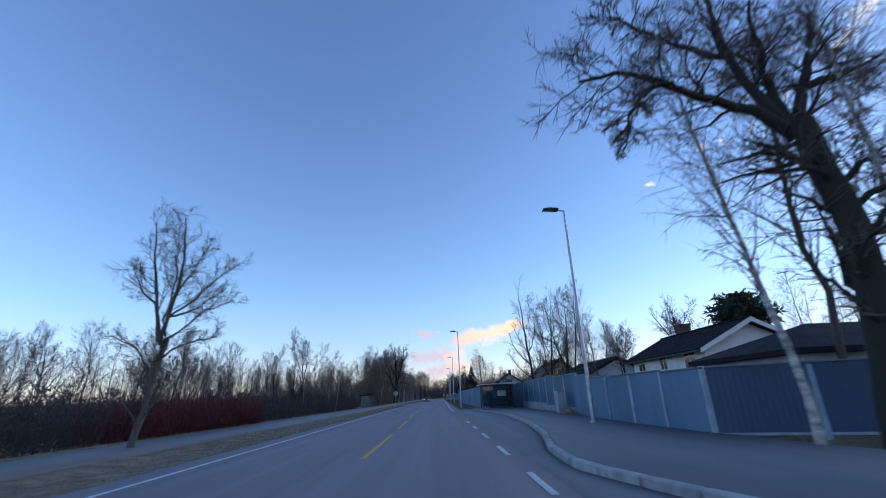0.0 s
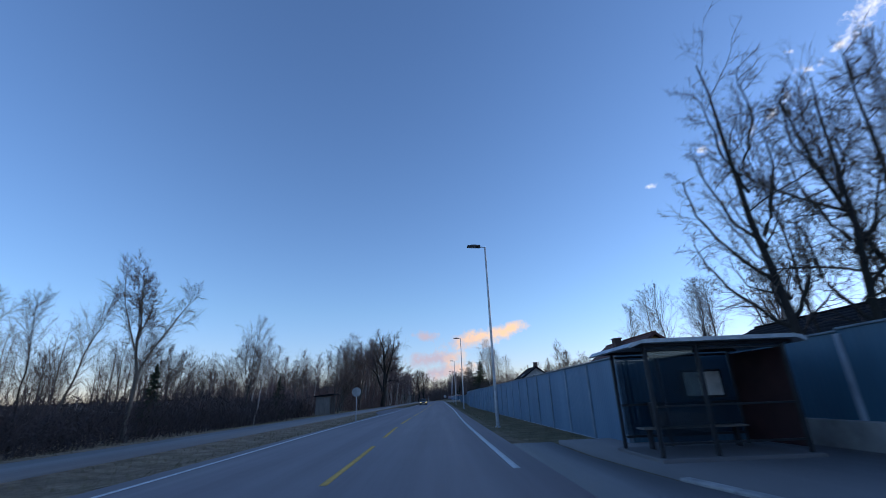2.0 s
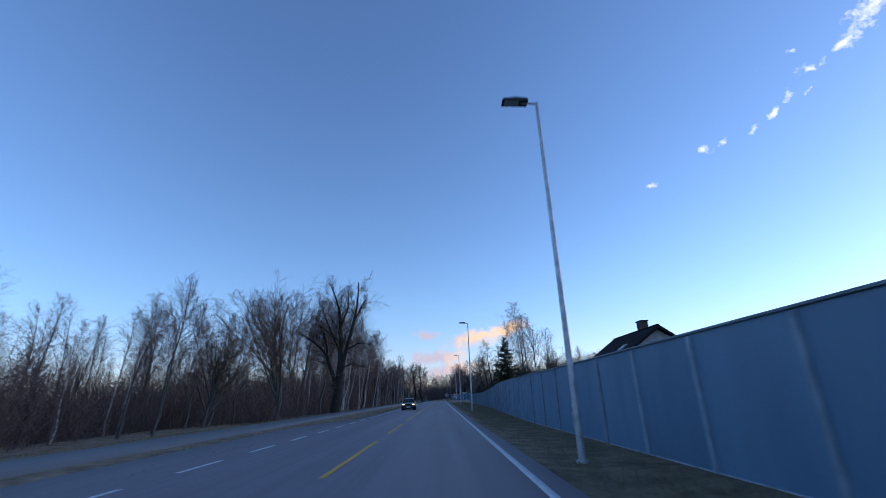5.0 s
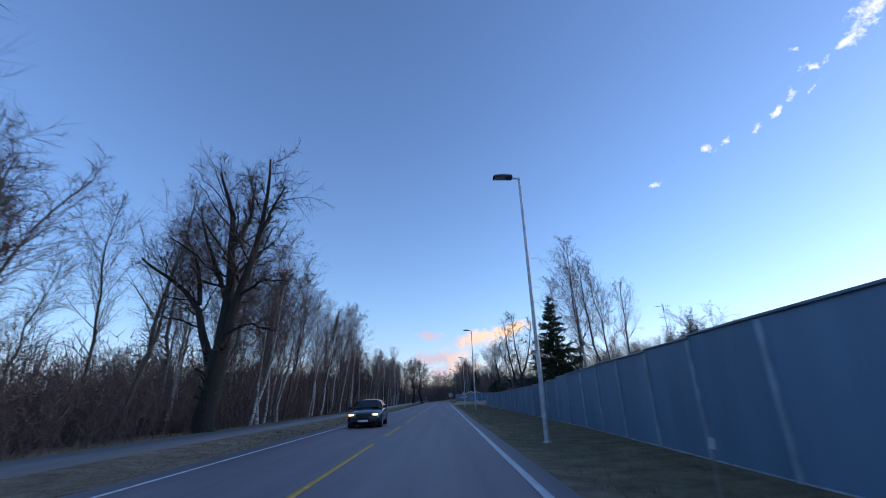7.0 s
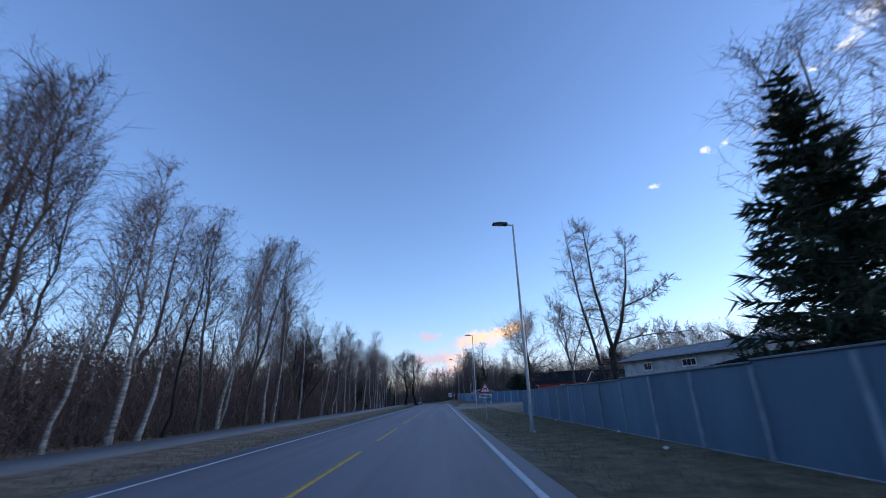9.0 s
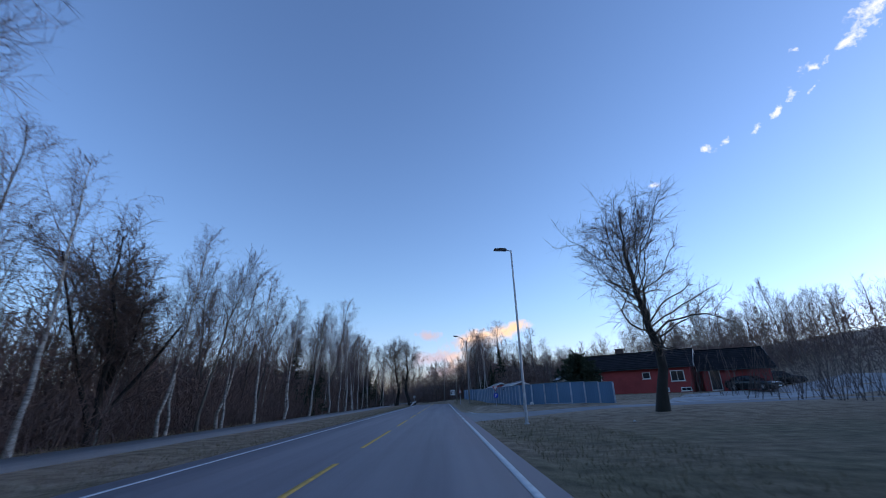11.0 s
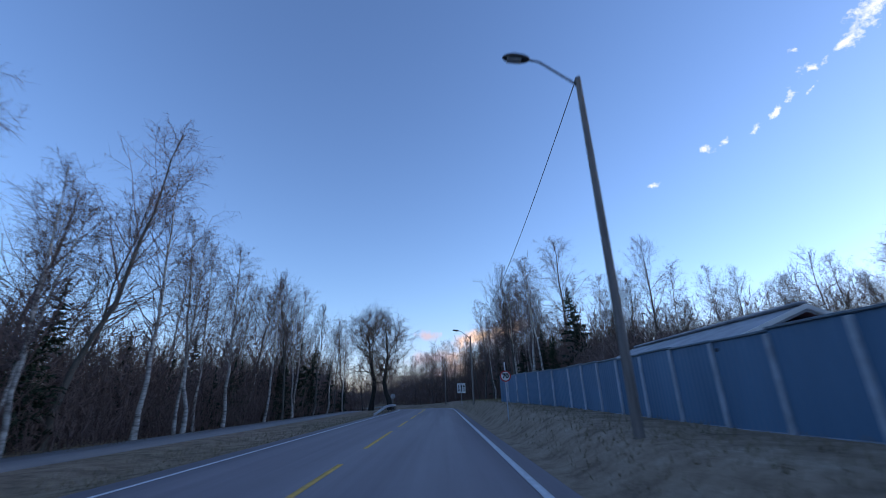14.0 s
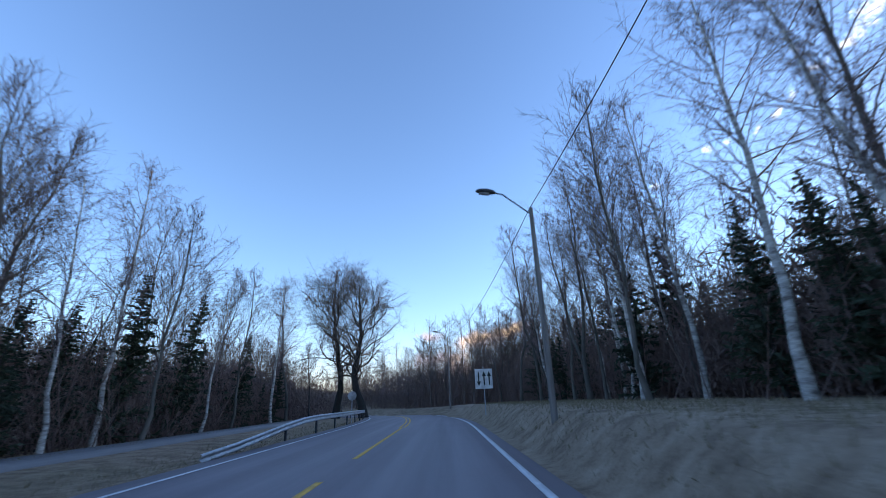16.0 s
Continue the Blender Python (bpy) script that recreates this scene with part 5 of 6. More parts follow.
def spruce_kind(key, seed, height, radius, spread, name="spruce_tree", label="dark green spruce with drooping branches", start=0.06, dense=13, tufts=17, thick=0.095, dome=False):
    rng = np.random.default_rng(seed)
    P, R = stem(rng, height, radius, 8, 0.008)
    boughs = sprout(rng, P, R, int(height * dense), start, 0.985, 1.42, spread, 4, -0.02, 0.08, 0.3, fall=0.93, least=0.012, dome=dome)
    sprigs = sprout(rng, *boughs, tufts, 0.03, 1.0, 0.85, 0.32, 2, -0.10, 0.15, 1.0, taper=0.5, fall=0.3, least=0.05)
    TREES[key] = (joined("trunk", [tubes(P, R, 8)], BARK), joined("crown", [tubes(*boughs, 3), slivers(sprigs[0], np.full_like(sprigs[1], thick))], NEEDLE), name, label)


spruce_kind("spruce_full", 20, 11.2, 0.16, 0.33, dense=17, tufts=70, thick=0.05)
spruce_kind("spruce_a", 21, 11.0, 0.15, 0.24)
spruce_kind("spruce_b", 22, 8.0, 0.12, 0.26)
spruce_kind("evergreen", 24, 4.5, 0.10, 0.42, "evergreen_shrub", "dense dark green rounded garden evergreen", 0.03, 60, 60, thick=0.05, dome=True)
spruce_kind("pine", 23, 9.0, 0.16, 0.30, "pine_tree", "dark evergreen tree with a dense rounded crown", 0.55, 34, 22, dome=True)

def limb(rng, points, K=12, jitter=0.05):
    """A smooth crooked line through a few bends."""
    p = np.array(points, float)
    d = np.concatenate([[0], np.cumsum(np.linalg.norm(np.diff(p, axis=0), axis=1))])
    t = np.linspace(0, d[-1], K)
    line = np.stack([np.interp(t, d, p[:, i]) for i in range(3)], 1)
    line[1:-1] = (line[:-2] + 2 * line[1:-1] + line[2:]) / 4
    line[1:] += np.cumsum(rng.normal(size=(K - 1, 3)), axis=0) * jitter
    return line


def limbed_kind(key, seed, limbs, bark, twig, name, label, many=(14, 7, 9), angle=0.95, length=0.30, lift=0.08, crook=0.26, jitter=0.05, bare=0.25, least=0.012):
    """A tree whose stems and main limbs are led by hand: (bends, radius at the root, radius at the tip); all else sprouts from them."""
    rng = np.random.default_rng(seed)
    P = np.stack([limb(rng, pts, jitter=jitter) for pts, _, _ in limbs])
    R = np.stack([np.linspace(r0, r1, P.shape[1]) for _, r0, r1 in limbs])
    one = sprout(rng, P, R, many[0], bare, 1.0, angle, length, 6, lift, crook, 0.30, fall=0.35, least=least * 1.6)
    two = sprout(rng, *one, many[1], 0.12, 1.0, 0.8, 0.52, 3, lift * 0.7, crook, 0.5, fall=0.3, least=least)
    fine = sprout(rng, *two, many[2], 0.05, 1.0, 0.8, 0.85, 2, lift * 0.4, 0.3, 0.6, fall=0.2, least=least * 0.75)
    TREES[key] = (joined("trunk", [tubes(P, R, 10), tubes(*one, 5)], bark), joined("crown", [tubes(*two, 3), slivers(*fine)], twig), name, label)


limbed_kind("great_oak", 61, [(((0, 0, -0.4), (0.1, 0, 2.4), (0.4, 0, 4.6)), 0.62, 0.50), (((0.3, 0, 4.2), (0.4, 0.2, 8.6), (0.3, 0, 11.6), (-0.2, 0.3, 14.4), (-1.4, 0, 17.0)), 0.42, 0.07),
                                (((0.4, 0, 4.4), (1.2, -0.3, 8.0), (2.1, -0.6, 11.6), (2.7, -1.2, 14.2), (2.9, -1.8, 17.2)), 0.34, 0.06), (((2.2, -0.7, 11.8), (3.3, -1.2, 13.2), (4.3, -1.8, 14.6)), 0.16, 0.04),
                                (((0.1, 0, 3.2), (-0.7, 0, 5.0), (-1.5, 0.2, 7.6), (-3.2, 0.2, 9.2), (-5.2, -0.3, 10.8)), 0.30, 0.06), (((-1.5, 0.2, 7.6), (-2.0, 0.6, 10.2), (-3.2, 0.8, 13.0)), 0.17, 0.04),
                                (((0.4, 0.1, 7.4), (-0.8, 0.6, 9.6), (-2.2, 1.0, 12.4), (-3.0, 1.0, 14.8)), 0.18, 0.05), (((0.3, 0, 11.2), (1.0, 0.4, 13.4), (0.9, 0.4, 16.4)), 0.18, 0.05), (((1.2, -0.3, 8.0), (3.0, -0.8, 8.6), (4.6, -1.6, 8.3)), 0.12, 0.035),
                                (((0.6, -0.2, 5.6), (2.4, -0.8, 6.0), (4.0, -1.2, 5.6)), 0.11, 0.035), (((0.4, 0.2, 9.4), (1.4, 1.4, 11.0), (1.8, 2.6, 13.6)), 0.15, 0.04)],
            BARK, TWIG, "oak_tree", "old bare oak towering over the woods' edge", (18, 9, 10), 0.95, 0.34, 0.10, 0.30)
limbed_kind("roadside", 62, [(((0.3, 0, -0.4), (0.55, 0, 2.0), (0.55, 0, 4.7), (0.35, 0, 7.4)), 0.36, 0.27), (((0.35, 0, 7.2), (-0.5, -0.1, 7.9), (-1.9, -0.3, 8.2), (-2.8, -0.4, 8.6), (-3.9, -0.4, 9.0), (-5.1, -0.5, 8.6)), 0.17, 0.035),
                               (((-3.0, -0.4, 8.6), (-3.6, -0.6, 8.0), (-4.3, -0.8, 6.6)), 0.07, 0.02), (((0.3, 0, 7.3), (-0.3, 0.1, 8.9), (-0.7, 0, 9.9), (-0.5, 0.2, 12.4)), 0.17, 0.04), (((-0.7, 0, 9.8), (-2.0, 0.3, 10.6), (-3.6, 0.2, 11.4)), 0.10, 0.03),
                               (((0.35, 0, 7.4), (0.5, 0.2, 9.6), (0.6, 0.2, 12.2)), 0.15, 0.04), (((0.4, 0, 7.3), (1.1, 0.1, 8.8), (2.4, 0.3, 11.7)), 0.18, 0.05), (((1.1, 0.1, 8.8), (2.8, 0.5, 9.4), (4.6, 0.8, 10.2)), 0.12, 0.03),
                               (((0.55, 0, 5.6), (2.2, 0.4, 6.8), (4.0, 0.8, 7.4)), 0.10, 0.03)],
            BARK, TWIG, "roadside_tree", "large bare roadside tree with a dark trunk and long spreading limbs", (18, 9, 9), 0.85, 0.42, 0.02, 0.26)
limbed_kind("lone", 63, [(((0, 0, -0.3), (0.3, 0, 2.2), (0.5, 0, 4.2)), 0.15, 0.12), (((0.5, 0, 4.1), (0.1, 0.1, 6.0), (-0.4, 0.1, 8.0), (-0.7, 0.2, 9.5)), 0.09, 0.025), (((0.5, 0, 4.1), (0.9, -0.1, 5.8), (1.2, -0.1, 7.7), (0.9, 0, 9.6)), 0.09, 0.025),
                           (((0.3, 0, 2.9), (-0.3, 0, 3.9), (-1.5, 0.2, 4.4)), 0.045, 0.014), (((0.8, 0, 5.2), (1.8, 0.2, 5.6), (2.7, 0.2, 6.4)), 0.05, 0.014), (((0.2, 0.1, 5.6), (-0.9, 0.3, 6.6), (-1.5, 0.4, 7.8)), 0.05, 0.014), (((0.9, -0.1, 6.0), (1.9, -0.6, 7.2), (2.4, -0.8, 8.4)), 0.05, 0.014), (((0.5, 0, 5.0), (0.5, 0.8, 7.0), (0.2, 1.0, 9.0)), 0.05, 0.014),
                           (((0.4, 0, 3.3), (1.6, 0.1, 4.0), (3.0, 0.2, 4.3)), 0.05, 0.014), (((0.5, 0, 4.0), (2.0, -0.2, 5.1), (3.5, -0.3, 5.6)), 0.05, 0.014), (((0.8, 0, 5.2), (2.3, 0.1, 6.6), (3.4, 0.2, 7.4)), 0.05, 0.014)],
            GREY_BARK, TWIG, "ash_tree", "bare forked roadside tree standing alone by the path", (16, 8, 7), 0.75, 0.36, 0.10, 0.16, 0.03, 0.2, 0.007)
limbed_kind("triple", 64, [(((0, 0, -0.3), (0.1, 0, 2.0), (0.2, 0, 4.0)), 0.24, 0.19), (((0.2, 0, 3.8), (-0.2, 0, 5.6), (-0.6, 0.1, 8.6), (-0.7, 0.2, 12.2)), 0.13, 0.02), (((-0.7, 0.1, -0.3), (-0.8, 0.1, 3.0), (-1.5, 0.2, 7.0), (-1.9, 0.3, 11.4)), 0.14, 0.02),
                             (((0.2, 0, 3.9), (0.9, 0, 5.4), (1.6, -0.1, 7.6), (2.2, -0.2, 11.2)), 0.13, 0.02), (((1.3, 0, 6.6), (3.0, 0.1, 7.2), (5.0, 0.1, 8.4)), 0.06, 0.015), (((0.3, 0, 4.2), (2.2, 0.2, 4.8), (5.2, 0.2, 5.0)), 0.05, 0.014)],
            BARK, TWIG, "ash_tree", "bare tree with several slender upright stems and spiky side branches", (34, 8, 7), 1.15, 0.22, 0.02, 0.16, 0.03, 0.12, 0.011)

limbed_kind("spreading", 65, [(((0, 0, -0.3), (0.05, 0, 2.5), (-0.2, 0, 5.4), (-0.45, -0.2, 8.6), (-0.65, -0.5, 12.0)), 0.17, 0.02), (((0, 0, 2.9), (-0.9, 0, 3.4), (-1.9, 0.1, 4.3), (-2.5, 0.1, 5.4)), 0.07, 0.014),
                                (((0, 0, 3.8), (-0.9, 0.1, 5.0), (-1.9, 0.1, 6.2), (-2.3, 0, 7.6)), 0.07, 0.014), (((-0.2, 0, 5.4), (-1.1, 0, 6.9), (-1.6, -0.1, 8.8)), 0.06, 0.014), (((-0.35, -0.1, 7.2), (-1.1, -0.2, 9.0), (-1.4, -0.3, 11.0)), 0.05, 0.012),
                                (((0, 0, 3.3), (0.8, 0.1, 4.3), (1.2, 0.2, 6.6)), 0.07, 0.014), (((-0.2, 0, 5.8), (0.5, 0, 7.4), (0.7, -0.1, 9.8)), 0.06, 0.014), (((-0.4, -0.2, 8.0), (0.1, -0.3, 9.8), (0.0, -0.4, 11.6)), 0.045, 0.012)],
            BARK, TWIG, "ash_tree", "bare spreading tree with crooked side limbs behind the fence", (14, 7, 6), 0.8, 0.27, 0.04, 0.24, 0.05, 0.2, 0.007)

# single trees that stand out
plant("spreading", 9.35, 43.75, 0.93, 0)
plant("spreading", 10.9, 43.3, 0.86, 165)
plant("triple", 12.8, 43.6, 0.92, 170, thick=0.85)
plant("roadside", 8.85, 9.2, 1.0, 0)
plant("birch_a", 7.55, 9.25, 0.72, 30, thick=0.9, lean=-6)
plant("birch_c", 11.5, 12.5, 0.8, 80)
plant("birch_a", 10.6, 9.0, 0.9, 250)
plant("birch_b", 14.5, 8.0, 0.85, 140)
plant("lone", -11.1, 16.6, 0.9, 0)
plant("slender_c", -15.6, 16.4, 0.34, 30)
plant("great_oak", -14.0, 141.9, 1.0, 0)
for x, y, k, s, r in ((11.4, 45.2, "slender_c", 0.86, 60), (13.6, 45.0, "slender_b", 0.84, 200), (14.6, 44.2, "slender_a", 0.80, 120),
                      (15.2, 41.5, "birch_c", 0.52, 20), (16.8, 40.0, "fork_b", 0.5, 70), (36.0, 50.0, "pine", 1.3, 0), (24.0, 42.0, "fork_a", 0.75, 0), (29.0, 52.0, "fork_b", 0.9, 0), (36.0, 42.0, "birch_a", 0.8, 0),
                      (22.0, 68.0, "birch_a", 0.68, 0), (24.5, 70.0, "birch_c", 0.66, 50), (27.0, 66.0, "fork_b", 0.85, 90), (24.0, 62.0, "birch_a", 0.7, 190), (29.5, 70.0, "slender_b", 0.75, 20), (10.2, 68.0, "fork_a", 0.46, 20), (33.0, 76.0, "birch_b", 0.8, 20),
                      (27.0, 87.0, "birch_a", 0.9, 30), (30.0, 89.0, "slender_a", 0.95, 70), (33.0, 87.0, "birch_c", 0.9, 130), (25.2, 91.0, "slender_b", 0.9, 10), (36.0, 91.0, "birch_a", 0.95, 200), (6.0, 113.4, "low_broom", 0.34, 30), (7.6, 112.8, "low_broom", 0.38, 140), (9.6, 131.4, "low_broom", 0.38, 80), (17.5, 146.0, "fork_a", 0.5, 10),
                      (11.7, 160.5, "spruce_full", 1.02, 0), (13.8, 158.0, "birch_a", 1.12, 40), (12.6, 160.6, "birch_b", 0.98, 110), (15.7, 157.6, "birch_c", 0.9, 10), (17.0, 159.0, "slender_a", 0.92, 10), (18.0, 158.6, "birch_c", 0.76, 210), (14.8, 161.5, "birch_c", 0.95, 280), (18.0, 156.5, "spruce_b", 0.6, 0), (20.5, 157.0, "spruce_b", 0.55, 0), (16.0, 157.5, "spruce_b", 0.5, 0),
                      (10.7, 176.2, "triple", 1.0, 0), (11.0, 185.7, "fork_a", 0.86, 0), (11.6, 206.5, "oak_b", 0.84, 100),
                      (13.25, 225.2, "evergreen", 1.0, 0),
                      (13.4, 268.4, "birch_b", 0.72, 20), (14.9, 266.6, "birch_a", 0.66, 130), (16.4, 268.6, "slender_a", 0.62, 240), (17.9, 266.0, "birch_c", 0.74, 60), (19.6, 267.5, "birch_b", 0.7, 300)):
    plant(k, x, y, s, r, thick=0.72 if y < 46 and x < 15 else 1.0)
for x, y, k, s, r, w in ((-9.6, 316.0, "oak_b", 1.32, 10, 1.15), (-14.0, 320.0, "oak_b", 1.42, 130, 0.95), (-17.5, 312.0, "birch_c", 1.0, 40, 1.0), (-13.0, 306.0, "slender_c", 0.6, 40, 1.0),
                         (-17.8, 131.5, "broom", 0.97, 30, 1.15), (-18.6, 207.0, "low_broom", 1.05, 30, 1.4), (-19.5, 119.5, "broom", 0.56, 150, 1.2), (-15.4, 254.6, "birch_a", 0.95, 30, 1.0), (-14.9, 258.0, "birch_b", 0.95, 200, 1.0), (-15.8, 276.5, "slender_a", 0.95, 90, 1.0), (-19.0, 62.0, "spruce_b", 0.55, 20, 1.0), (-21.5, 66.0, "spruce_a", 0.45, 90, 1.0), (-18.6, 84.0, "spruce_b", 0.6, 50, 1.0), (-23.0, 47.0, "spruce_b", 0.55, 10, 1.0), (-20.0, 79.0, "fork_a", 0.75, 10, 1.1), (-17.5, 58.0, "fork_a", 0.92, 60, 1.0), (-18.0, 49.0, "slender_c", 0.55, 0, 1.0), (-17.0, 74.0, "birch_b", 0.55, 0, 1.0)):
    plant(k, x, y, s, r, thick=w)


def scatter(rng, count, x0, x1, y0, y1, gap, keep=lambda x, y: True):
    out, tries = [], 0
    while len(out) < count and tries < count * 40:
        tries += 1
        x, y = rng.uniform(x0, x1), rng.uniform(y0, y1)
        if keep(x, y) and all((x - a) ** 2 + (y - b) ** 2 > gap ** 2 for a, b in out):
            out.append((x, y))
    return out


def make_woods():
    rng = np.random.default_rng(77)
    # the edge of the woods on the left: low and set back at first, tall and close from the hut on
    kinds = ["slender_a", "slender_b", "slender_c", "birch_a", "birch_b", "birch_c", "slender_a", "birch_b"]

    def grove(count, x0, x1, y0, y1, gap, low, high, among=kinds, keep=lambda x, y: True):
        for x, y in scatter(rng, count, x0, x1, y0, y1, gap, keep):
            plant(among[rng.integers(len(among))], x, y, rng.uniform(low, high), rng.uniform(0, 360), group="trees of the woods", thick=rng.uniform(0.85, 1.12), lean=(5.0 if x < 0 else -2.0) + rng.normal() * 2.2)

    grove(40, -36, -17.5, 24, 95, 2.4, 0.46, 0.64, ["slender_c", "slender_b", "birch_b", "fork_a", "slender_a"])
    grove(9, -30, -17.0, 97, 111, 2.2, 0.5, 0.66)
    grove(15, -28, -18.5, 111, 136, 2.4, 0.54, 0.72, keep=lambda x, y: (x + 17.5) ** 2 + (y - 130.2) ** 2 > 16)
    grove(36, -26, -15.0, 136, 196, 1.9, 1.0, 1.24, keep=lambda x, y: (x + 14.5) ** 2 + (y - 140.5) ** 2 > 26)
    grove(29, -26, -15.0, 196, 250, 2.0, 0.68, 0.88)
    grove(14, -16.4, -14.5, 146, 236, 3.5, 0.7, 0.88, ["birch_a", "birch_b"])
    grove(20, -30, -17.0, 252, 310, 3.0, 0.9, 1.15, keep=lambda x, y: x < -16 + bend(y))
    grove(46, -27, -16.8, 236, 312, 2.2, 0.5, 0.92, ["spruce_a", "spruce_b"])
    grove(10, -16.2, -14.6, 242, 306, 4.0, 0.72, 0.92, ["birch_a", "birch_b", "slender_a"])
    grove(6, -34, -20, 120, 235, 9.0, 0.7, 1.0, ["spruce_b"])
    # the woods on the right beyond the last fence
    grove(24, 6.5, 13, 271, 345, 2.2, 0.74, 0.95, ["birch_a", "birch_b", "birch_c", "slender_a", "slender_b"], lambda x, y: x > 7.2 + bend(y))
    grove(20, 13, 22, 271, 345, 2.2, 0.58, 0.8, ["birch_a", "birch_b", "birch_c", "slender_a", "slender_b"])
    grove(38, 9.6, 18, 266, 325, 2.1, 0.5, 0.85, ["spruce_a", "spruce_b"])
    grove(11, 8.0, 11.5, 268, 296, 2.4, 0.76, 0.94, ["birch_a", "birch_c", "birch_b"], lambda x, y: x > 7.4 + bend(y))
    # behind the houses at the side road
    grove(12, 18, 29, 252, 270, 2.3, 0.4, 0.56)
    grove(26, 29.5, 60, 250, 270, 2.3, 0.6, 0.86)


def light_tree(rng, height, radius):
    P, R = stem(rng, height, radius, 5, 0.03)
    limbs = sprout(rng, P, R, 30, 0.12, 0.98, 0.85, 0.32, 4, 0.14, 0.14, 0.4, least=0.013, dome=True)
    twigs = sprout(rng, *limbs, 17, 0.05, 1.0, 0.75, 0.62, 2, 0.03, 0.3, 0.6, fall=0.2, least=0.012)
    return [tubes(P, R, 4), tubes(*limbs, 3), slivers(*twigs)]


def far_woods(name, label, seed, places, low, high):
    rng = np.random.default_rng(seed)
    models = [[(v, f) for v, f in light_tree(rng, 1.0 * 12, 0.12)] for _ in range(5)]
    pieces = []
    for x, y in places:
        s, a = rng.uniform(low, high) / 12, rng.uniform(0, math.tau)
        turn = np.array([[math.cos(a), -math.sin(a), 0], [math.sin(a), math.cos(a), 0], [0, 0, 1]]) * s
        base = np.array([x, y, float(land(x, y))])
        pieces += [(v @ turn.T + base, f) for v, f in models[rng.integers(5)]]
    tagged(part(name, joined(name, pieces, TWIG), TWIG), label, "woods", kind="stuff")


def thicket(name, label, seed, count, x_of, y0, y1, low, high, mat, twigs=5):
    rng = np.random.default_rng(seed)
    y = rng.uniform(y0, y1, count)
    x = x_of(rng, y)
    base = np.stack([x, y, land(x, y) - 0.05], -1)
    d = norm(np.stack([rng.normal(size=count) * 0.22, rng.normal(size=count) * 0.22, np.ones(count)], -1))
    h = rng.uniform(low, high, count)
    P = np.stack([base + d * (h * s)[:, None] + np.stack([np.sin(s * 3 + y), np.cos(s * 3 + x), 0 * x], -1) * 0.08 * s for s in (0, 0.5, 1.0)], 1)
    R = np.outer(0.008 + 0.006 * h, [1, 0.7, 0.35])
    side = sprout(rng, P, R, twigs, 0.15, 1.0, 0.6, 0.42, 2, 0.1, 0.25, 0.5, fall=0.4, least=0.010)
    tagged(part(name, joined(name, [tubes(P, R, 3), slivers(*side)], mat), mat), label, "shrubs", kind="stuff")


def brush(name, label, seed, count, x_of, y0, y1, low, high, mat, wide=0.04):
    """The inside of the woods: crowded rods and sprays, each a leaning blade, in clumps of uneven height."""
    rng = np.random.default_rng(seed)
    y = rng.uniform(y0, y1, count)
    x = x_of(rng, y)
    clump = 0.5 + 0.25 * np.sin(y * 0.71 + 1.3 * np.sin(x * 0.5)) + 0.25 * np.sin(y * 0.27 + x * 0.63 + 2)
    top = low + (high - low) * np.clip(clump + rng.normal(size=count) * 0.18, 0, 1.2)
    root = np.stack([x, y, land(x, y) + top * rng.uniform(0, 1, count) ** 1.25 - 0.2], -1)
    d = norm(rng.normal(size=(count, 3)) * 0.55 + np.array([0, 0, 0.75])) * rng.uniform(0.5, 1.4, count)[:, None]
    side = rng.normal(size=(count, 3))
    side = norm(side - (side * d).sum(-1, keepdims=True) * d / (d * d).sum(-1, keepdims=True)) * (rng.uniform(0.3, 1.1, count) * wide)[:, None]
    v = np.stack([root - side, root + side, root + d], 1).reshape(-1, 3)
    tagged(part(name, mesh_of(name, v, np.arange(len(v)).reshape(-1, 3), mat), mat), label, "undergrowth", kind="stuff")


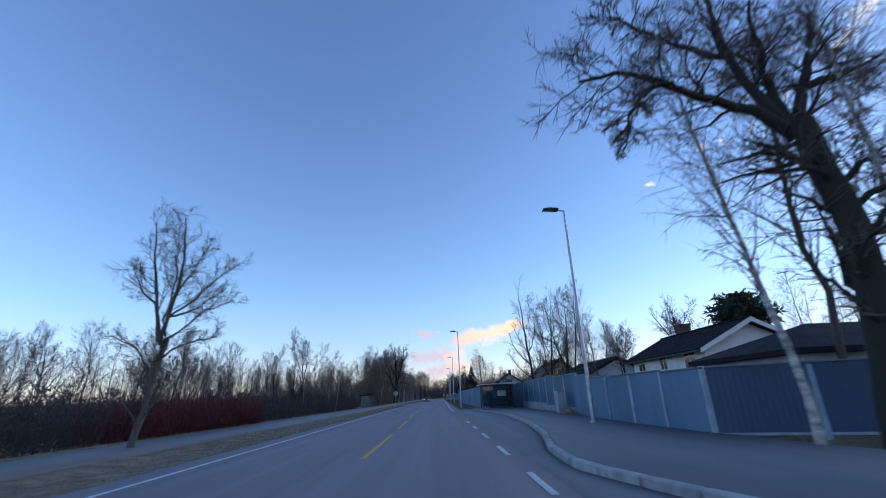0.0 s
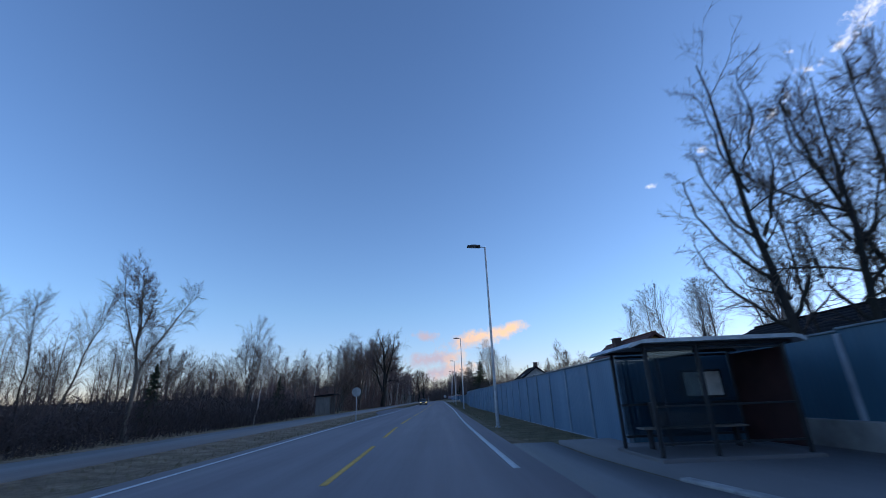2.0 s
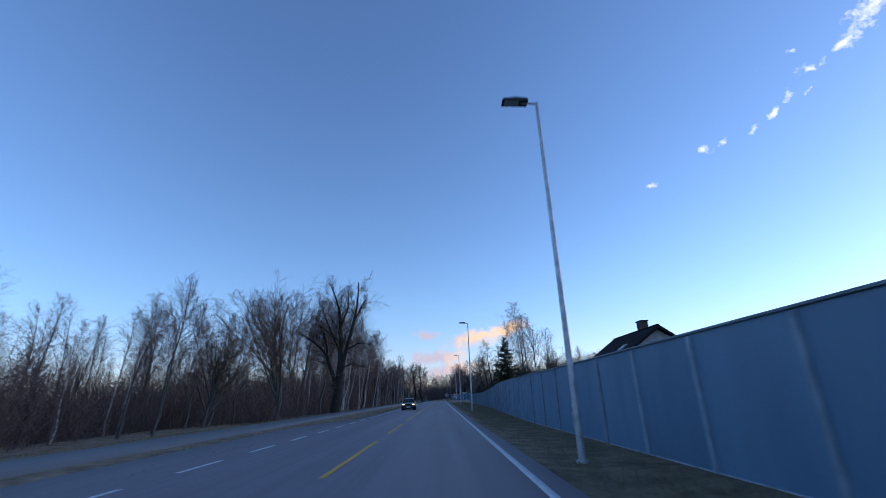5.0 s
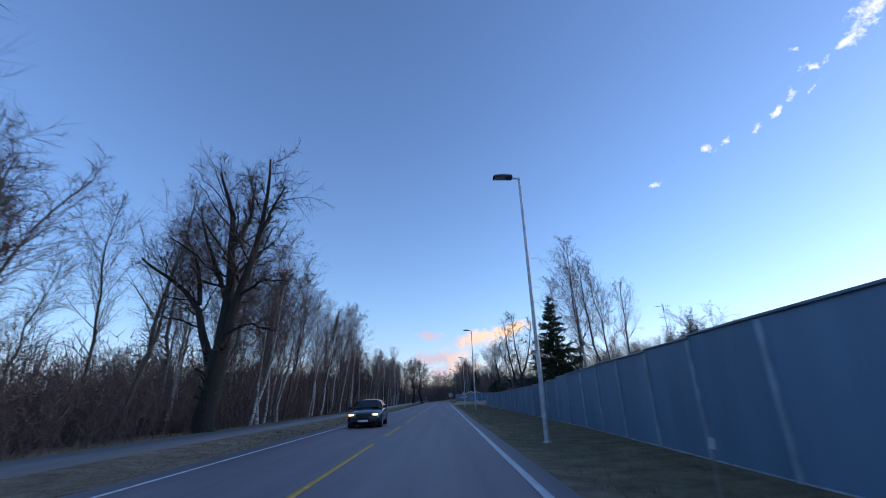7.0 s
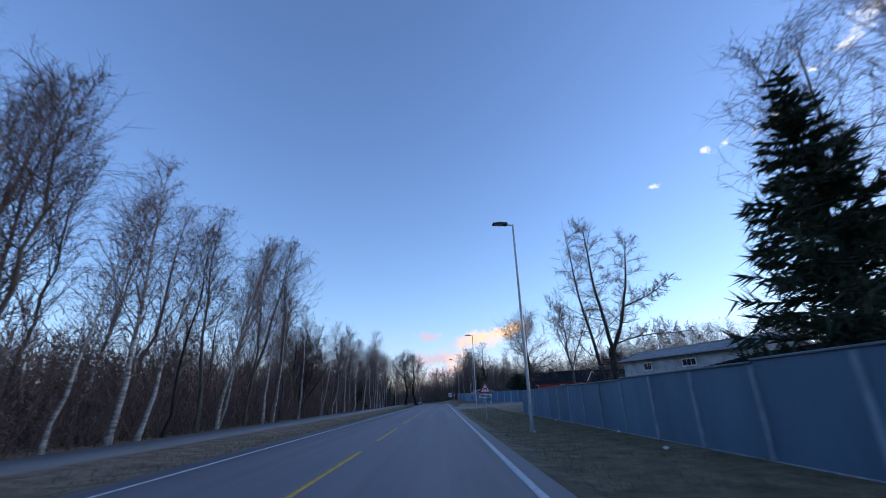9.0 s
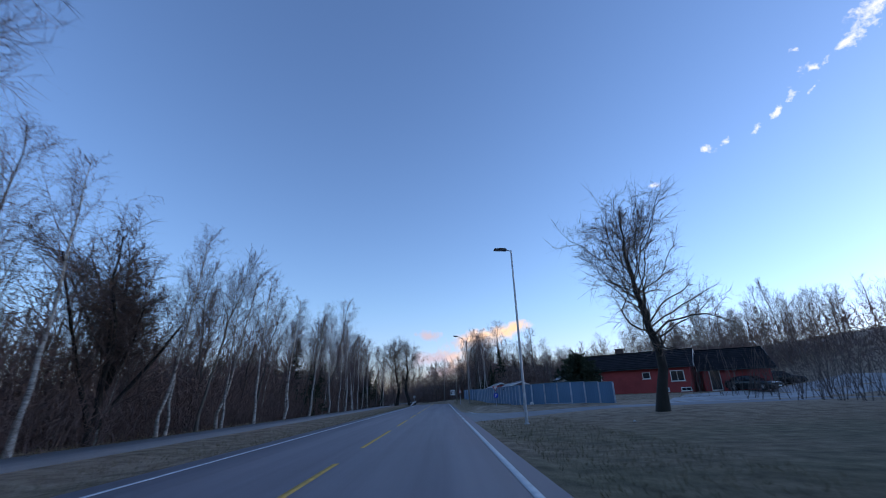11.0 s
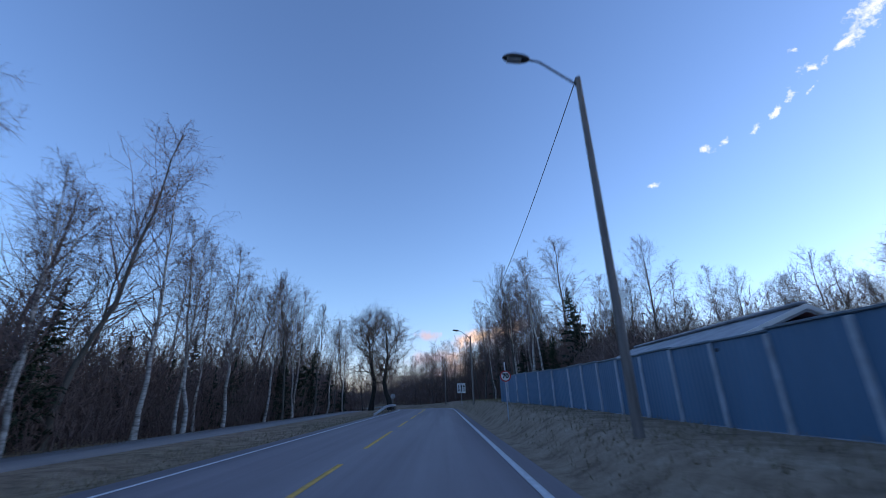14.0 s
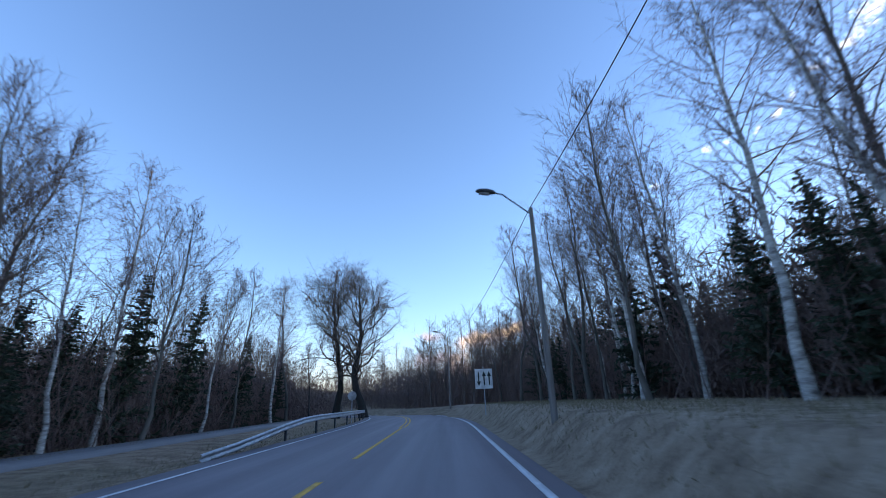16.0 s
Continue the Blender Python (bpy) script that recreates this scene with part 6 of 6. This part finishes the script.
def make_stuff():
    rng = np.random.default_rng(5)
    left = scatter(rng, 110, -60, -30, 96, 200, 2.2) + scatter(rng, 130, -52, -27, 200, 330, 2.0) + scatter(rng, 60, -60, -24, 300, 420, 2.2)
    far_woods("far_woods_west", "bare woods behind the footpath", 31, left, 6, 10)
    far_woods("far_thicket_west", "low bare woods set back from the footpath", 34, scatter(rng, 110, -60, -27, 0, 96, 2.0), 6, 9)
    right = scatter(rng, 60, 50, 90, 195, 262, 2.4) + scatter(rng, 170, 22, 85, 262, 330, 2.0)
    far_woods("far_woods_east", "dense bare woods behind the gardens", 32, right, 6.5, 10)
    far_woods("garden_trees_east", "bare trees behind the white house", 36, scatter(rng, 24, 36, 62, 36, 62, 2.5), 8, 11)
    far_woods("far_gardens_east", "bare trees beyond the gardens", 35, scatter(rng, 60, 42, 90, -10, 200, 3.0), 4, 8)
    ahead = scatter(rng, 110, -40, 60, 348, 420, 2.4, lambda x, y: abs(x - bend(y) + 2) > 7)
    ahead += scatter(rng, 75, -14, 28, 318, 352, 1.5, lambda x, y: x > 6.0 + bend(y)) + scatter(rng, 30, -34, -14, 325, 352, 1.6, lambda x, y: x < -17 + bend(y))
    far_woods("far_woods_ahead", "bare woods closing the road ahead", 33, ahead, 9, 14)
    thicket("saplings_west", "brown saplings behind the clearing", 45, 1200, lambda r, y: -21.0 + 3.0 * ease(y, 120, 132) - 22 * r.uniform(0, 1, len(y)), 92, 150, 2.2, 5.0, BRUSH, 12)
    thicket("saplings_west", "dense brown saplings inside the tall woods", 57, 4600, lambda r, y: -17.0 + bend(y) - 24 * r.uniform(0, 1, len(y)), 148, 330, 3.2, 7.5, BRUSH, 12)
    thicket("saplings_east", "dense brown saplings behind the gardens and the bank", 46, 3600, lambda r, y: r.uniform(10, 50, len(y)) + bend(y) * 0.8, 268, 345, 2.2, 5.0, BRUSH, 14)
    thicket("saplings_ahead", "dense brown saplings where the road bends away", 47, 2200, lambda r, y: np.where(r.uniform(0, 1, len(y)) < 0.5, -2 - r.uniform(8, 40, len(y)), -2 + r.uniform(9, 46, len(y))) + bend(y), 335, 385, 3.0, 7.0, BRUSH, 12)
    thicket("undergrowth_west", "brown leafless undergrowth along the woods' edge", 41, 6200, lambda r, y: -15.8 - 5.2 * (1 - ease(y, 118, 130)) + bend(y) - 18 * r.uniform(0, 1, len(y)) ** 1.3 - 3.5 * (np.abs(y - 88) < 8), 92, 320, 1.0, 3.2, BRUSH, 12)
    thicket("low_undergrowth_west", "low brown leafless undergrowth beside the footpath", 48, 2600, lambda r, y: -14.6 - 14 * r.uniform(0, 1, len(y)) ** 1.3 - 3.5 * (np.abs(y - 88) < 8), 0, 96, 0.8, 2.6, SHADED_BRUSH, 12)
    thicket("undergrowth_east", "brown leafless undergrowth on the wooded bank", 42, 2800, lambda r, y: 9 + r.uniform(0, 18, len(y)) + bend(y) * 0.8, 268, 350, 1.2, 3.8, BRUSH, 12)
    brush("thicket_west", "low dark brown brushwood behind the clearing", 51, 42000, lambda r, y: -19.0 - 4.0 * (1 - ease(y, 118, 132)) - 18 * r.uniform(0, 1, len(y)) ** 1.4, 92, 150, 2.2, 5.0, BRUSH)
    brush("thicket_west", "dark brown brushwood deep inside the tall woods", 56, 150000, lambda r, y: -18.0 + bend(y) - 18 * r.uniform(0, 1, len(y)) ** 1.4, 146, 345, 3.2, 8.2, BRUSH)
    brush("low_thicket_west", "low dark brown brushwood set back from the footpath", 55, 45000, lambda r, y: -17.5 - 18 * r.uniform(0, 1, len(y)) ** 1.4, -10, 96, 1.4, 3.2, SHADED_BRUSH)
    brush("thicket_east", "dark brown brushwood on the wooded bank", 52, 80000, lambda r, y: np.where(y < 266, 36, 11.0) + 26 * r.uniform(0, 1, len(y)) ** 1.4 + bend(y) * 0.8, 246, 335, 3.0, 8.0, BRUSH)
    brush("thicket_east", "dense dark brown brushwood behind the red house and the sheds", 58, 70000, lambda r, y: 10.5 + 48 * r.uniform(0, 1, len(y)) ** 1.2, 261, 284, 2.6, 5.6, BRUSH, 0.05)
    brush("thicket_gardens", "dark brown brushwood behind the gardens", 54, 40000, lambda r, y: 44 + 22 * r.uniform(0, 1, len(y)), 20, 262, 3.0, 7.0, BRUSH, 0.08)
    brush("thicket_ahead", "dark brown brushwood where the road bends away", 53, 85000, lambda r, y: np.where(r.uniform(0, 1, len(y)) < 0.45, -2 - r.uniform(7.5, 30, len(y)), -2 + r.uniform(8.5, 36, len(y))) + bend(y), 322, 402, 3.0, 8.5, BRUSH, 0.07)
    thicket("garden_shrubs", "bare garden shrubs and hedges behind the fence", 43, 1600, lambda r, y: r.uniform(24, 40, len(y)), 95, 232, 1.5, 4.5, TWIG)
    thicket("red_dogwood", "dark red dogwood thicket beside the footpath", 44, 1500, lambda r, y: -r.uniform(13.4, 16.5, len(y)), 21, 35, 1.0, 2.2, RED_TWIG, 4)


def make_grass():
    rng = np.random.default_rng(9)
    bands = [(-9.1, -6.3, -5, 300, 20000), (2.2, 4.5, 47, 120, 9000), (2.3, 6.4, 110, 209, 16000), (2.3, 9.0, 226, 300, 20000), (-14.5, -12.9, 0, 300, 9000), (-19.0, -14.5, 92, 128, 5000), (6, 12, 1, 12, 2500), (6, 24, 221, 233, 6000)]
    vs = []
    for x0, x1, y0, y1, count in bands:
        x, y = rng.uniform(x0, x1, count), rng.uniform(y0, y1, count)
        x = x + bend(y)
        z = land(x, y)
        a, h, w = rng.uniform(0, math.tau, count), rng.uniform(0.04, 0.15, count), rng.uniform(0.006, 0.016, count)
        dx, dy = np.cos(a) * w, np.sin(a) * w
        lx, ly = rng.normal(size=count) * 0.05, rng.normal(size=count) * 0.05
        vs.append(np.stack([np.stack([x - dx, y - dy, z - 0.01], -1), np.stack([x + dx, y + dy, z - 0.01], -1), np.stack([x + lx, y + ly, z + h], -1)], 1))
    v = np.concatenate(vs).reshape(-1, 3)
    tagged(part("grass", mesh_of("grass", v, np.arange(len(v)).reshape(-1, 3), GRASS_BLADE), GRASS_BLADE), "short dry winter grass along the verges", "grass", kind="stuff")



def make_litter():
    """A marker stake, scraps of litter on the verge and a whitewashed stone by the fence corner."""
    x, y = 2.53, 119.55
    stake = thing("marker_stake", "thin pale wooden stake standing in the verge", "stake", pose(x, y, float(land(x, y)), 2, 3, 0))
    part("stick", rod(bmesh.new(), (0, 0, -0.1), (0, 0, 0.85), 0.014, 0.010, 6), POLE_WOOD, stake)
    part("tip", rod(bmesh.new(), (0, 0, 0.85), (0, 0, 0.95), 0.0125, 0.011, 6), SIGN_WHITE, stake, "white reflective tip")
    rng = random.Random(12)
    for x, y in ((6.32, 174.29), (6.27, 165.31), (8.43, 202.62), (6.81, 176.85), (5.40, 160.17)):
        bm = bmesh.new()
        size = rng.uniform(0.06, 0.13)
        ring = [bm.verts.new((math.cos(a) * size * rng.uniform(0.6, 1.2), math.sin(a) * size * rng.uniform(0.5, 1.0), rng.uniform(0.0, 0.04))) for a in (0.2, 1.3, 2.4, 3.5, 4.4, 5.5)]
        top = bm.verts.new((0, 0, 0.09))
        for i in range(6):
            bm.faces.new((ring[i], ring[(i + 1) % 6], top))
        bm.faces.new(ring[::-1])
        scrap = part("paper_scrap", bm, SIGN_WHITE, None, m=pose(x, y, float(land(x, y)) + 0.02, 0, 0, rng.uniform(0, 360)))
        tagged(scrap, "crumpled white scrap of litter in the grass", "litter", "litter on the verge")
    bm = bmesh.new()
    bmesh.ops.create_icosphere(bm, subdivisions=3, radius=1.0)
    for v in bm.verts:
        k = 1 + 0.10 * math.sin(v.co.x * 4 + 1) * math.cos(v.co.y * 5) + 0.06 * math.sin(v.co.z * 7)
        v.co = Vector((v.co.x * 0.17 * k, v.co.y * 0.15 * k, max(v.co.z, -0.6) * 0.16 * k))
    stone = part("white_stone", bm, WHITE_WOOD, None, m=pose(7.8, 221.9, float(land(7.8, 221.9)) + 0.08))
    tagged(stone, "whitewashed stone on the grass by the fence corner", "stone")


make_woods()
make_stuff()
make_litter()
make_grass()
